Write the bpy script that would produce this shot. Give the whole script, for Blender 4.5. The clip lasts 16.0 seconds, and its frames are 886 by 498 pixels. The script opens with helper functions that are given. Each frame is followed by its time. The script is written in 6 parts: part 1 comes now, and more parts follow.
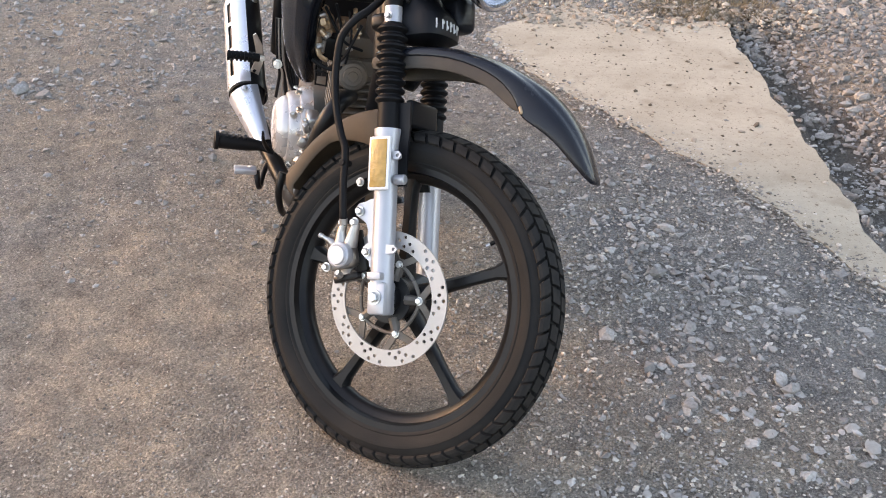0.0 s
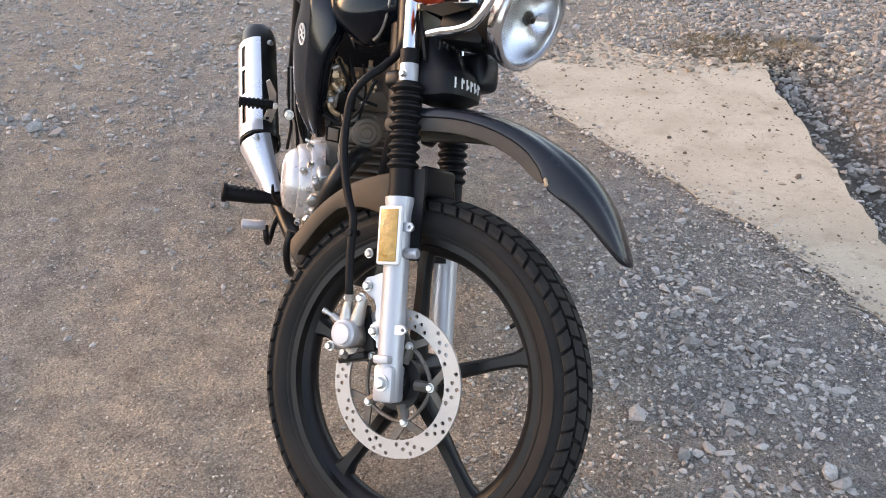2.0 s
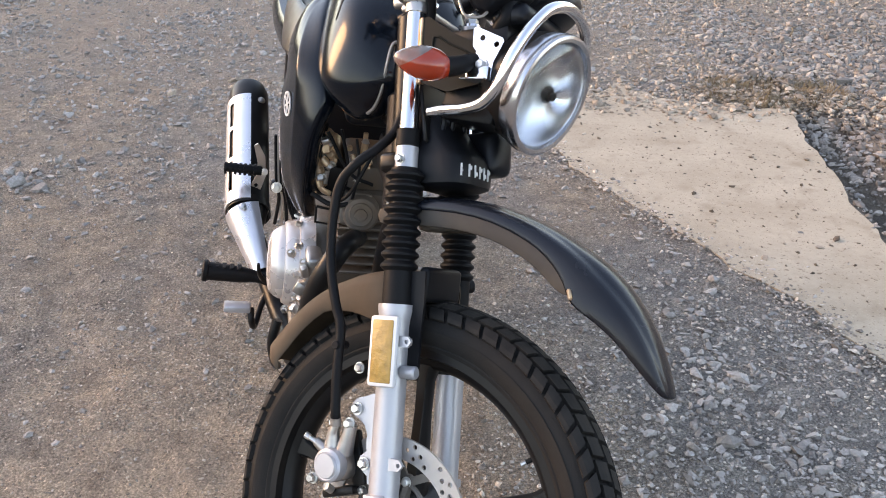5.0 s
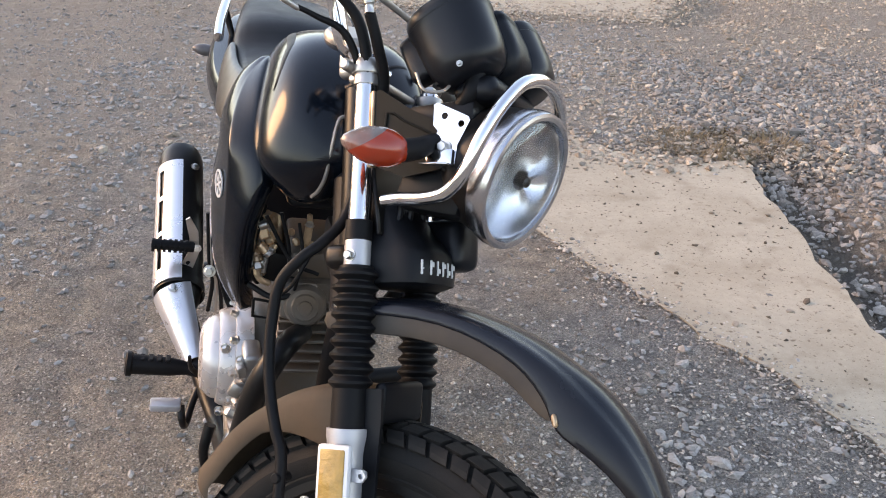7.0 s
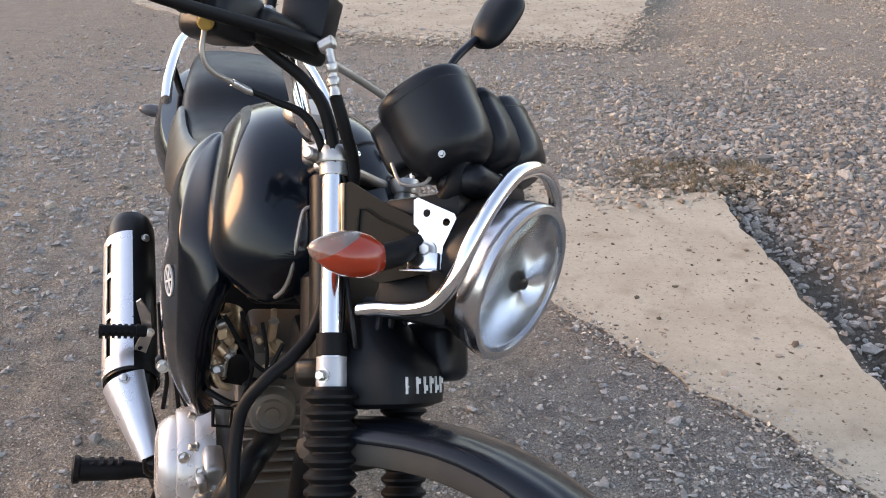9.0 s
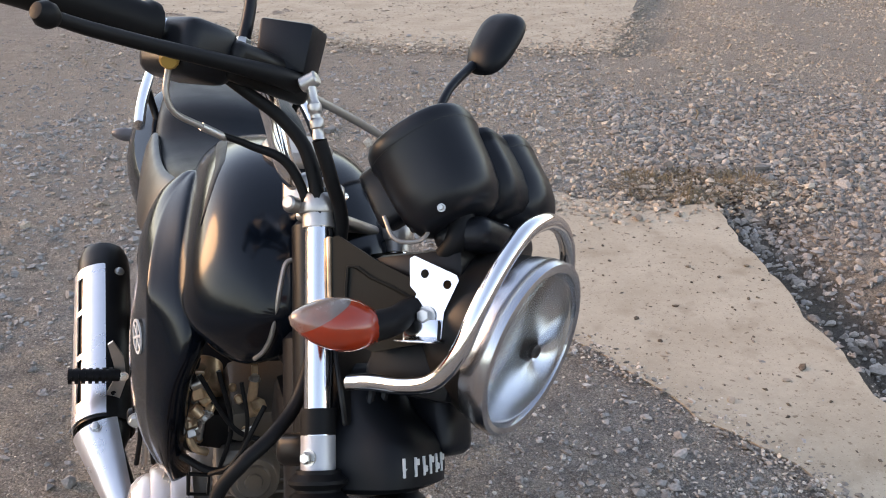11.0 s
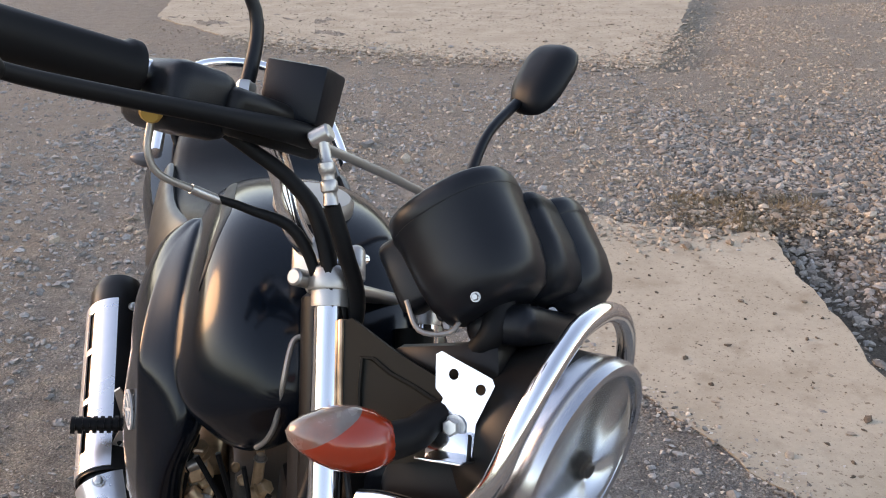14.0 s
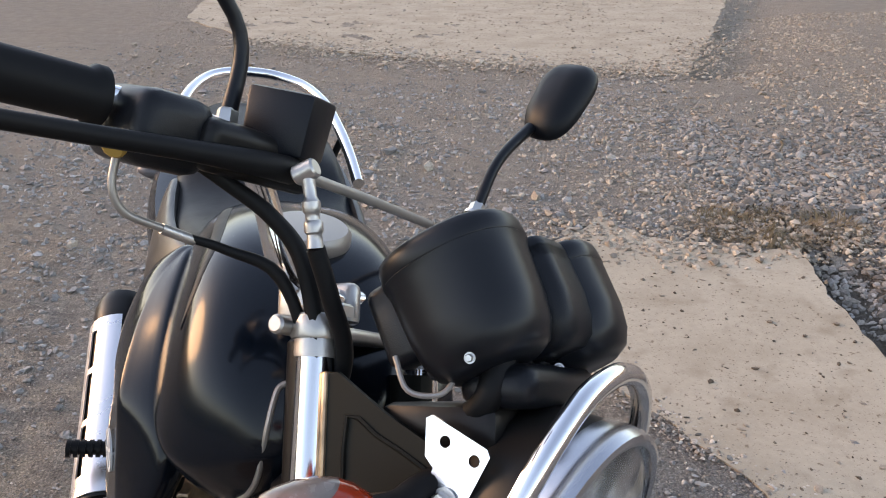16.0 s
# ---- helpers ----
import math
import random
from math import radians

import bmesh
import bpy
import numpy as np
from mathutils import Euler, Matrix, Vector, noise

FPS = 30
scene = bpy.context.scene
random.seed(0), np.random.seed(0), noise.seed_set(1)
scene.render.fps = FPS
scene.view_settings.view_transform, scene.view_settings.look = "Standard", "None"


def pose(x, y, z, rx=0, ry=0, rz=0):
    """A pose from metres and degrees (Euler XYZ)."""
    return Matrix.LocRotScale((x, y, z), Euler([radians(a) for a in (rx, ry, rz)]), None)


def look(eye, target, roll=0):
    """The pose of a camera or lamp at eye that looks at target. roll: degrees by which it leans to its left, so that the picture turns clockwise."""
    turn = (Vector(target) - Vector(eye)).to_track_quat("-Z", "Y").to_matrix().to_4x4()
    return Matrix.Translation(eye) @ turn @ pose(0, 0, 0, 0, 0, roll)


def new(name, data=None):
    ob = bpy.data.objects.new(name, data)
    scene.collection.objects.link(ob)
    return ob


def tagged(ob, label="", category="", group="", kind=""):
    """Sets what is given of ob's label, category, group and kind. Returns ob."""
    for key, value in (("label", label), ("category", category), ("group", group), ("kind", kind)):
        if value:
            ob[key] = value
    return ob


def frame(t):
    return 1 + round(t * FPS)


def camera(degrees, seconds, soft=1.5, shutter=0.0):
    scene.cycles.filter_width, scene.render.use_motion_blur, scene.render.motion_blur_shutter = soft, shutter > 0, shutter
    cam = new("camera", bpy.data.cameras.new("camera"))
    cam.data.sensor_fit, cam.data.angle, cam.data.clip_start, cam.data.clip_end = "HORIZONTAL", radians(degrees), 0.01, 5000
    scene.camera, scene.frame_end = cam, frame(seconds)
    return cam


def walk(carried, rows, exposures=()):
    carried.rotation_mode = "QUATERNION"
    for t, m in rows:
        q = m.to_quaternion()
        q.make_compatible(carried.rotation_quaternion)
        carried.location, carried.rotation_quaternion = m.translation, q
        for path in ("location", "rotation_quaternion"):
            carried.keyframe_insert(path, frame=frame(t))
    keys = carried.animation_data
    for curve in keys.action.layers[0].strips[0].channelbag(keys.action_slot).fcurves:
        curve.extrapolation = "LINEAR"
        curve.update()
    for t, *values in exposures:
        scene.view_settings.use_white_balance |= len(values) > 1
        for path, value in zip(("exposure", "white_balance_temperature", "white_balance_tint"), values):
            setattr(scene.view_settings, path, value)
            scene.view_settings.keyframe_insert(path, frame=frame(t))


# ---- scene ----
cam = camera(54.8, 16.0, 1.0)
METRES, EYE, TILT, LEAN, TURN = 1.08, 1.1448, 0.0, 0.0, 0.0
ROWS = [
    (0.0, 0.0, 0.0, 0.0, 0.33, -31.39, -0.55),
    (0.5, 0.0034, 0.0372, -0.0013, 0.69, -31.46, -0.74),
    (1.0, 0.0072, 0.0751, 0.0001, 1.32, -30.96, -0.84),
    (1.5, 0.0112, 0.1138, 0.0022, 1.79, -30.21, -0.82),
    (2.0, 0.0146, 0.1493, 0.0057, 2.43, -29.76, -0.58),
    (2.5, 0.0173, 0.1875, 0.0104, 3.28, -28.85, -0.1),
    (3.0, 0.0186, 0.2243, 0.0126, 4.1, -28.31, 0.36),
    (5.5, 0.0098, 0.4123, 0.0024, 2.31, -27.63, -0.61),
    (6.0, 0.0048, 0.4557, -0.0015, 1.37, -26.85, -0.84),
    (6.5, 0.0, 0.499, -0.0023, 0.58, -25.74, -0.8),
    (7.0, -0.0054, 0.5415, 0.0002, -0.44, -25.12, -1.04),
    (7.5, -0.011, 0.5818, 0.0063, -1.38, -24.68, -1.1),
    (8.0, -0.0158, 0.6172, 0.0144, -2.1, -24.09, -0.72),
    (8.5, -0.02, 0.6525, 0.022, -2.92, -23.87, -0.44),
    (9.0, -0.0232, 0.6845, 0.0286, -3.65, -23.65, 0.07),
    (9.5, -0.0256, 0.7145, 0.0332, -4.45, -23.42, 0.42),
    (12.0, -0.026, 0.8361, 0.0373, -4.65, -23.5, 0.32),
    (12.5, -0.0241, 0.8595, 0.0378, -4.13, -23.23, 0.37),
    (13.0, -0.0216, 0.8818, 0.0392, -3.36, -23.13, 0.33),
    (13.5, -0.018, 0.9035, 0.0402, -2.51, -22.98, 0.16),
    (14.0, -0.0132, 0.9237, 0.0416, -1.76, -22.99, 0.17),
    (14.5, -0.0077, 0.9426, 0.0427, -1.0, -23.19, -0.03),
    (15.0, -0.0026, 0.9583, 0.0448, -0.56, -23.07, -0.03),
    (15.5, 0.0028, 0.9736, 0.046, -0.17, -22.9, -0.05),
    (16.0, 0.008, 0.9874, 0.0463, 0.26, -22.8, -0.09),
]
walk(cam, [(t, pose(0, 0, EYE, TILT, LEAN, TURN) @ pose(METRES * x, METRES * y, METRES * z, 90 + pitch, roll, yaw)) for t, x, y, z, yaw, pitch, roll in ROWS],
     [(0.0, 2.22, 8950, 20), (3.0, 2.19, 8700, 20), (6.0, 2.11, 8700, 20), (9.5, 1.91, 8700, 20), (12.5, 1.80, 8700, 20), (16.0, 1.76, 8700, 20)])

# ---------------------------------------------------------------- world and light
world = bpy.data.worlds.new("sky")
scene.world = world
world.use_nodes = True
wn = world.node_tree
for nd in list(wn.nodes):
    wn.nodes.remove(nd)
sky = wn.nodes.new("ShaderNodeTexSky")
sky.sky_type, sky.sun_disc = "NISHITA", False
sky.sun_elevation, sky.sun_rotation = radians(24), radians(-75)
sky.air_density, sky.dust_density = 1.0, 0.4
bg = wn.nodes.new("ShaderNodeBackground")
bg.inputs["Strength"].default_value = 0.15
wo = wn.nodes.new("ShaderNodeOutputWorld")
wn.links.new(sky.outputs[0], bg.inputs[0])
wn.links.new(bg.outputs[0], wo.inputs[0])

sun_data = bpy.data.lights.new("sun", "SUN")
sun_data.energy, sun_data.angle, sun_data.color = 0.58, radians(24), (1.0, 0.60, 0.30)
sun_ob = new("sun", sun_data)
sun_ob.matrix_world = look((-9.3, 3.5, 3.0), (0, 1, 0))


# ---------------------------------------------------------------- materials
def mat(name, color, rough=0.5, metal=0.0, var=0.12, scale=30.0, bump=0.0, bump_scale=200.0, tint=None, tint_scale=4.0,
        tint_amount=0.0, coat=0.0, transmission=0.0, ior=1.45, rough_var=0.1, spec=0.5):
    """A surface with variation at two scales, an optional stain colour and fine relief."""
    m = bpy.data.materials.new(name)
    m.use_nodes = True
    nt = m.node_tree
    b = nt.nodes["Principled BSDF"]
    tc = nt.nodes.new("ShaderNodeTexCoord")
    n1 = nt.nodes.new("ShaderNodeTexNoise")
    n1.inputs["Scale"].default_value, n1.inputs["Detail"].default_value = scale, 6
    nt.links.new(tc.outputs["Object"], n1.inputs["Vector"])
    mix = nt.nodes.new("ShaderNodeMix")
    mix.data_type = "RGBA"
    lo = [max(0, c * (1 - var)) for c in color]
    hi = [min(1, c * (1 + var)) for c in color]
    mix.inputs[6].default_value, mix.inputs[7].default_value = (*lo, 1), (*hi, 1)
    nt.links.new(n1.outputs[0], mix.inputs[0])
    out = mix.outputs[2]
    if tint:
        n2 = nt.nodes.new("ShaderNodeTexNoise")
        n2.inputs["Scale"].default_value, n2.inputs["Detail"].default_value = tint_scale, 5
        nt.links.new(tc.outputs["Object"], n2.inputs["Vector"])
        rp = nt.nodes.new("ShaderNodeMapRange")
        rp.inputs[1].default_value, rp.inputs[2].default_value = 0.38, 0.68
        rp.inputs[4].default_value = tint_amount
        nt.links.new(n2.outputs[0], rp.inputs[0])
        m2 = nt.nodes.new("ShaderNodeMix")
        m2.data_type = "RGBA"
        m2.inputs[7].default_value = (*tint, 1)
        nt.links.new(out, m2.inputs[6])
        nt.links.new(rp.outputs[0], m2.inputs[0])
        out = m2.outputs[2]
    nt.links.new(out, b.inputs["Base Color"])
    rr = nt.nodes.new("ShaderNodeMapRange")
    rr.inputs[3].default_value, rr.inputs[4].default_value = max(0.02, rough - rough_var), min(1, rough + rough_var)
    nt.links.new(n1.outputs[0], rr.inputs[0])
    nt.links.new(rr.outputs[0], b.inputs["Roughness"])
    b.inputs["Metallic"].default_value, b.inputs["IOR"].default_value = metal, ior
    b.inputs["Coat Weight"].default_value = coat
    b.inputs["Specular IOR Level"].default_value = spec
    b.inputs["Coat Roughness"].default_value = 0.04
    b.inputs["Transmission Weight"].default_value = transmission
    if bump:
        n3 = nt.nodes.new("ShaderNodeTexNoise")
        n3.inputs["Scale"].default_value, n3.inputs["Detail"].default_value = bump_scale, 4
        nt.links.new(tc.outputs["Object"], n3.inputs["Vector"])
        bp = nt.nodes.new("ShaderNodeBump")
        bp.inputs["Strength"].default_value, bp.inputs["Distance"].default_value = bump, 0.002
        nt.links.new(n3.outputs[0], bp.inputs["Height"])
        nt.links.new(bp.outputs[0], b.inputs["Normal"])
    return m


RUBBER = mat("tyre_rubber", (0.018, 0.0174, 0.0168), 0.75, spec=0.17, tint=(0.046, 0.039, 0.032), tint_amount=0.45, tint_scale=9, bump=0.3, bump_scale=400)
COVER = mat("bright_cast_cover", (0.68, 0.64, 0.615), 0.28, metal=0.5, var=0.06, tint=(0.42, 0.36, 0.30), tint_amount=0.3, tint_scale=14)
CARRIER = mat("dull_grey_carrier", (0.14, 0.125, 0.108), 0.55, metal=0.4, tint=(0.03, 0.025, 0.02), tint_amount=0.5, tint_scale=30)
TREAD = mat("tread_rubber", (0.021, 0.020, 0.019), 0.75, spec=0.17, tint=(0.062, 0.053, 0.044), tint_amount=0.35, tint_scale=25)
GAITER = mat("gaiter_rubber", (0.0065, 0.007, 0.008), 0.5, spec=0.16, tint=(0.035, 0.028, 0.022), tint_amount=0.2)
BLACKMET = mat("black_painted_alloy", (0.008, 0.008, 0.0085), 0.35, spec=0.26, tint=(0.035, 0.029, 0.023), tint_amount=0.22, tint_scale=14)
SILVER = mat("silver_painted_alloy", (0.50, 0.50, 0.515), 0.40, metal=0.5, var=0.06)
ALLOY = mat("cast_alloy", (0.52, 0.50, 0.48), 0.36, metal=0.85, tint=(0.25, 0.20, 0.14), tint_amount=0.35, tint_scale=25, bump=0.1)
CHROME = mat("chrome", (0.82, 0.82, 0.83), 0.13, metal=1.0, var=0.03, rough_var=0.04)
SATIN = mat("brushed_steel_shield", (0.82, 0.82, 0.84), 0.30, metal=0.8, var=0.04)
DISC = mat("brake_disc_steel", (0.40, 0.378, 0.36), 0.42, metal=0.6, var=0.08, scale=80)
ZINC = mat("zinc_bolt", (0.62, 0.61, 0.58), 0.3, metal=0.9)
PLASTIC = mat("black_plastic", (0.006, 0.0075, 0.0105), 0.34, spec=0.30, tint=(0.03, 0.024, 0.018), tint_amount=0.10, tint_scale=6, bump=0.12, bump_scale=900)
GLOSSY = mat("smooth_black_instrument_plastic", (0.006, 0.0075, 0.0105), 0.32, spec=0.36, tint=(0.03, 0.024, 0.018), tint_amount=0.10, tint_scale=6)
SIDEPANEL = mat("smooth_black_side_panel", (0.006, 0.0075, 0.010), 0.36, spec=0.6, tint=(0.03, 0.024, 0.018), tint_amount=0.15, tint_scale=6)
NOSEBLACK = mat("matt_black_nose_plastic", (0.006, 0.007, 0.009), 0.45, spec=0.22, tint=(0.03, 0.024, 0.018), tint_amount=0.15, tint_scale=8)
BEAK = mat("satin_black_fender_plastic", (0.006, 0.009, 0.015), 0.24, spec=0.4, tint=(0.06, 0.048, 0.035), tint_amount=0.22, tint_scale=7)
SKIRT = mat("dusty_black_fender_skirt", (0.036, 0.031, 0.027), 0.5, spec=0.35, tint=(0.085, 0.066, 0.048), tint_amount=0.6, tint_scale=14)
DUSTY = mat("dust_covered_black_plastic", (0.070, 0.051, 0.035), 0.7, spec=0.25, tint=(0.14, 0.10, 0.066), tint_amount=0.6, tint_scale=12)
PAINT = mat("black_gloss_paint", (0.003, 0.0055, 0.0095), 0.15, spec=0.38, var=0.05, rough_var=0.02)
VINYL = mat("black_seat_vinyl", (0.006, 0.009, 0.013), 0.38, spec=0.12, bump=0.15, bump_scale=700, tint=(0.08, 0.06, 0.04), tint_amount=0.2)
GOLD = mat("brassy_carburettor_alloy", (0.72, 0.50, 0.32), 0.33, metal=0.6, tint=(0.07, 0.04, 0.02), tint_amount=0.6, tint_scale=40)
ENGINE = mat("grey_engine_alloy", (0.13, 0.115, 0.10), 0.45, metal=0.4, tint=(0.17, 0.105, 0.06), tint_amount=0.5, tint_scale=18, bump=0.2)
AMBER = mat("amber_reflector", (0.40, 0.245, 0.062), 0.35, var=0.5, scale=70, coat=0.2, bump=1.0, bump_scale=120)
WHITE = mat("white_plastic_frame", (0.75, 0.75, 0.74), 0.35, var=0.04)
OLIVE = mat("dark_olive_bracket", (0.011, 0.0115, 0.0095), 0.5, metal=0.0, spec=0.14, tint=(0.024, 0.020, 0.013), tint_amount=0.3)
LENSRED = mat("orange_signal_lens", (0.46, 0.042, 0.012), 0.22, coat=0.7, var=0.12, scale=25, transmission=0.25)
LENSGREY = mat("dull_clear_signal_shell", (0.15, 0.13, 0.115), 0.25, coat=0.7, var=0.6, scale=70, tint=(0.30, 0.085, 0.05), tint_amount=0.8, tint_scale=26)
DULLSHELL = mat("dull_grey_signal_shell", (0.10, 0.095, 0.10), 0.35, var=0.4, scale=60)
LOGO = mat("pale_grey_print", (0.62, 0.62, 0.61), 0.4)
BRASSY = mat("yellow_switch_plastic", (0.42, 0.25, 0.06), 0.45)
ROD = mat("dull_grey_steel", (0.36, 0.33, 0.30), 0.4, metal=0.6)
MIRROR = mat("mirror_glass", (0.9, 0.9, 0.9), 0.03, metal=1.0, var=0.0, rough_var=0.0)
CLEAR = mat("clear_lens", (0.95, 0.96, 0.97), 0.04, transmission=1.0, var=0.01, rough_var=0.0)
RIMGREY = mat("weathered_chrome_rim", (0.62, 0.62, 0.64), 0.24, metal=1.0, var=0.06, rough_var=0.06)
REFLECT = mat("headlight_reflector", (0.93, 0.94, 0.95), 0.16, metal=1.0, var=0.05, scale=18, rough_var=0.02)


# ---------------------------------------------------------------- mesh tools
def V(*a):
    return Vector(a)


def smooth_path(pts, per=6):
    """Catmull-Rom points through pts."""
    p = [Vector(q) for q in pts]
    p = [p[0] * 2 - p[1]] + p + [p[-1] * 2 - p[-2]]
    out = []
    for i in range(1, len(p) - 2):
        for k in range(per):
            t = k / per
            out.append(0.5 * (2 * p[i] + (p[i + 1] - p[i - 1]) * t + (2 * p[i - 1] - 5 * p[i] + 4 * p[i + 1] - p[i + 2]) * t * t
                              + (3 * p[i] - p[i - 1] - 3 * p[i + 1] + p[i + 2]) * t ** 3))
    out.append(p[-2])
    return out


def loft(rings, closed=True, caps=True, bm=None):
    """Skin a row of rings with the same number of points."""
    bm = bm or bmesh.new()
    rows = [[bm.verts.new(q) for q in r] for r in rings]
    n = len(rows[0])
    for a, b in zip(rows, rows[1:]):
        for i in range(n if closed else n - 1):
            j = (i + 1) % n
            bm.faces.new((a[i], a[j], b[j], b[i]))
    if caps and closed:
        bm.faces.new(rows[0][::-1])
        bm.faces.new(rows[-1])
    return bm


def tube(pts, r, seg=12, per=6, bm=None, flat=1.0, cap=True):
    """A pipe through pts; r is one radius or one for each point."""
    n = len(pts)
    path = smooth_path(pts, per) if per > 1 and n > 2 else [Vector(q) for q in pts]
    rad = r if isinstance(r, (list, tuple)) else [r] * n
    m = len(path)
    rr = [float(np.interp(i * (n - 1) / (m - 1), range(n), rad)) for i in range(m)]
    d0 = (path[1] - path[0]).normalized()
    side = d0.orthogonal().normalized()
    rings = []
    for i, q in enumerate(path):
        d = (path[min(i + 1, m - 1)] - path[max(i - 1, 0)]).normalized()
        side = (side - d * side.dot(d)).normalized()
        up = d.cross(side)
        rings.append([q + (side * math.cos(a) + up * math.sin(a) * flat) * rr[i] for a in (2 * math.pi * k / seg for k in range(seg))])
    return loft(rings, caps=cap, bm=bm)


def lathe(profile, seg=48, centre=(0, 0, 0), axis=(0, 0, 1), closed=False, bm=None, start=0.0, sweep=360.0):
    """Turn a profile of (radius, height) round an axis."""
    bm = bm or bmesh.new()
    q = Vector((0, 0, 1)).rotation_difference(Vector(axis).normalized())
    c = Vector(centre)
    full = abs(sweep - 360) < 1e-6
    cols = []
    for i in range(seg if full else seg + 1):
        a = radians(start + sweep * i / seg)
        cols.append([bm.verts.new(c + q @ Vector((r * math.cos(a), r * math.sin(a), h))) for r, h in profile])
    n = len(profile)
    for i in range(seg):
        a, b = cols[i], cols[(i + 1) % len(cols)]
        for k in range(n if closed else n - 1):
            k2 = (k + 1) % n
            if (a[k].co - a[k2].co).length > 1e-7:
                bm.faces.new((a[k], b[k], b[k2], a[k2]))
    bmesh.ops.remove_doubles(bm, verts=bm.verts, dist=1e-6)
    return bm


def rod(a, b, r, seg=16, bevel=0.0, bm=None):
    """A cylinder from a to b with softened ends."""
    a, b = Vector(a), Vector(b)
    h = (b - a).length
    e = bevel or min(r * 0.25, h * 0.2)
    return lathe([(0, 0), (r - e, 0), (r, e), (r, h - e), (r - e, h), (0, h)], seg, a, b - a, bm=bm)


def hexbolt(p, d, r=0.007, h=0.006, bm=None):
    """A hexagon head with a washer at p, pointing along d."""
    d = Vector(d).normalized()
    bm = lathe([(0, 0), (r * 1.35, 0), (r * 1.35, h * 0.25), (0, h * 0.25)], 16, p, d, bm=bm)
    return lathe([(0, 0), (r, 0), (r, h * 0.8), (r * 0.8, h), (0, h)], 6, Vector(p) + d * h * 0.25, d, bm=bm)


def box(c, size, rot=None, bevel=0.003, seg=2, bm=None, taper=1.0):
    """A softened block; taper narrows its top."""
    own = bmesh.new()
    bmesh.ops.create_cube(own, size=1.0)
    for v in own.verts:
        k = taper if v.co.z > 0 else 1.0
        v.co = Vector((v.co.x * size[0] * k, v.co.y * size[1] * k, v.co.z * size[2]))
    if bevel:
        bmesh.ops.bevel(own, geom=own.edges[:], offset=bevel, segments=seg, affect="EDGES", profile=0.5)
    m = Matrix.Translation(c) @ (rot.to_4x4() if rot else Matrix.Identity(4))
    own.transform(m)
    if bm is None:
        return own
    me = bpy.data.meshes.new("t")
    own.to_mesh(me)
    own.free()
    bm.from_mesh(me)
    bpy.data.meshes.remove(me)
    return bm


def plate(outline, thick, holes=(), rot=None, at=(0, 0, 0), bevel=0.0):
    """A flat plate in its own xy plane with round holes (x, y, r), laid by rot and at."""
    bm = bmesh.new()
    loops = [[Vector((x, y, 0)) for x, y in outline]]
    for x, y, r in holes:
        loops.append([Vector((x + r * math.cos(a), y + r * math.sin(a), 0)) for a in (2 * math.pi * k / 10 for k in range(10))])
    edges = []
    for lp in loops:
        vs = [bm.verts.new(q) for q in lp]
        edges += [bm.edges.new((vs[i], vs[(i + 1) % len(vs)])) for i in range(len(vs))]
    bmesh.ops.triangle_fill(bm, use_beauty=True, use_dissolve=False, edges=edges)
    bmesh.ops.recalc_face_normals(bm, faces=bm.faces)
    ex = bmesh.ops.extrude_face_region(bm, geom=bm.faces[:])
    for v in (g for g in ex["geom"] if isinstance(g, bmesh.types.BMVert)):
        v.co.z += thick
    bmesh.ops.recalc_face_normals(bm, faces=bm.faces)
    bm.transform(Matrix.Translation(at) @ (rot.to_4x4() if rot else Matrix.Identity(4)))
    return bm


def axes(x, y):
    """A turn whose first two columns are x and (nearly) y."""
    x = Vector(x).normalized()
    y = Vector(y)
    y = (y - x * y.dot(x)).normalized()
    z = x.cross(y)
    return Matrix((x, y, z)).transposed()


def part(name, bm, material, parent, label="", frame_m=None, flat=False, angle=40, subsurf=0):
    """One mesh object under a thing or a part."""
    bmesh.ops.recalc_face_normals(bm, faces=bm.faces)
    me = bpy.data.meshes.new(name)
    bm.to_mesh(me)
    bm.free()
    me.materials.append(material)
    if not flat:
        me.shade_smooth()
        me.set_sharp_from_angle(angle=radians(angle))
    ob = new(name, me)
    ob.parent = parent
    if frame_m is not None:
        ob.matrix_basis = frame_m
    if label:
        tagged(ob, label=label)
    if subsurf:
        s = ob.modifiers.new("soften", "SUBSURF")
        s.levels = s.render_levels = subsurf
    return ob


# ---------------------------------------------------------------- motorcycle
# Bike frame: x to its right, y ahead, z up, standing on its side stand (leaning left).
bike = tagged(new("motorcycle"), "black commuter motorcycle leaning on its side stand, front wheel turned", "motorcycle")
bike.matrix_world = pose(-0.2171, 1.5801, 0, 0, -9.33, 193.78)
# Steered frame at the front axle: x to the right, y ahead, z up along the fork.
FORK = pose(-0.028, 0.331, 0.271, 30.75, 0, 0) @ pose(0, 0, 0, 0, 0, 45)


# The fork legs stand a touch askew of the wheel.
LEGS = FORK @ pose(0.0, 0, 0, 0, -1.9, 0)


def fork_part(name, bm, material, label="", parent=None, base=None, **k):
    """A part of the steered front; a part of such a part needs no frame of its own."""
    return part(name, bm, material, parent or bike, label, None if parent else (base or FORK), **k)


# ---- front wheel
def ring_angle(a, r, x):
    return Vector((x, r * math.cos(a), r * math.sin(a)))


def tread_point(crown, w, q, up=0.0):
    """Across the tread: q from -1 to 1 over its round section, up above the carcass; gives (radius, x)."""
    a = q * radians(78)
    c = crown - 0.0078 - 0.047
    return c + (0.047 + up) * math.cos(a), (w * 0.985 + up) * math.sin(a) / math.sin(radians(78))


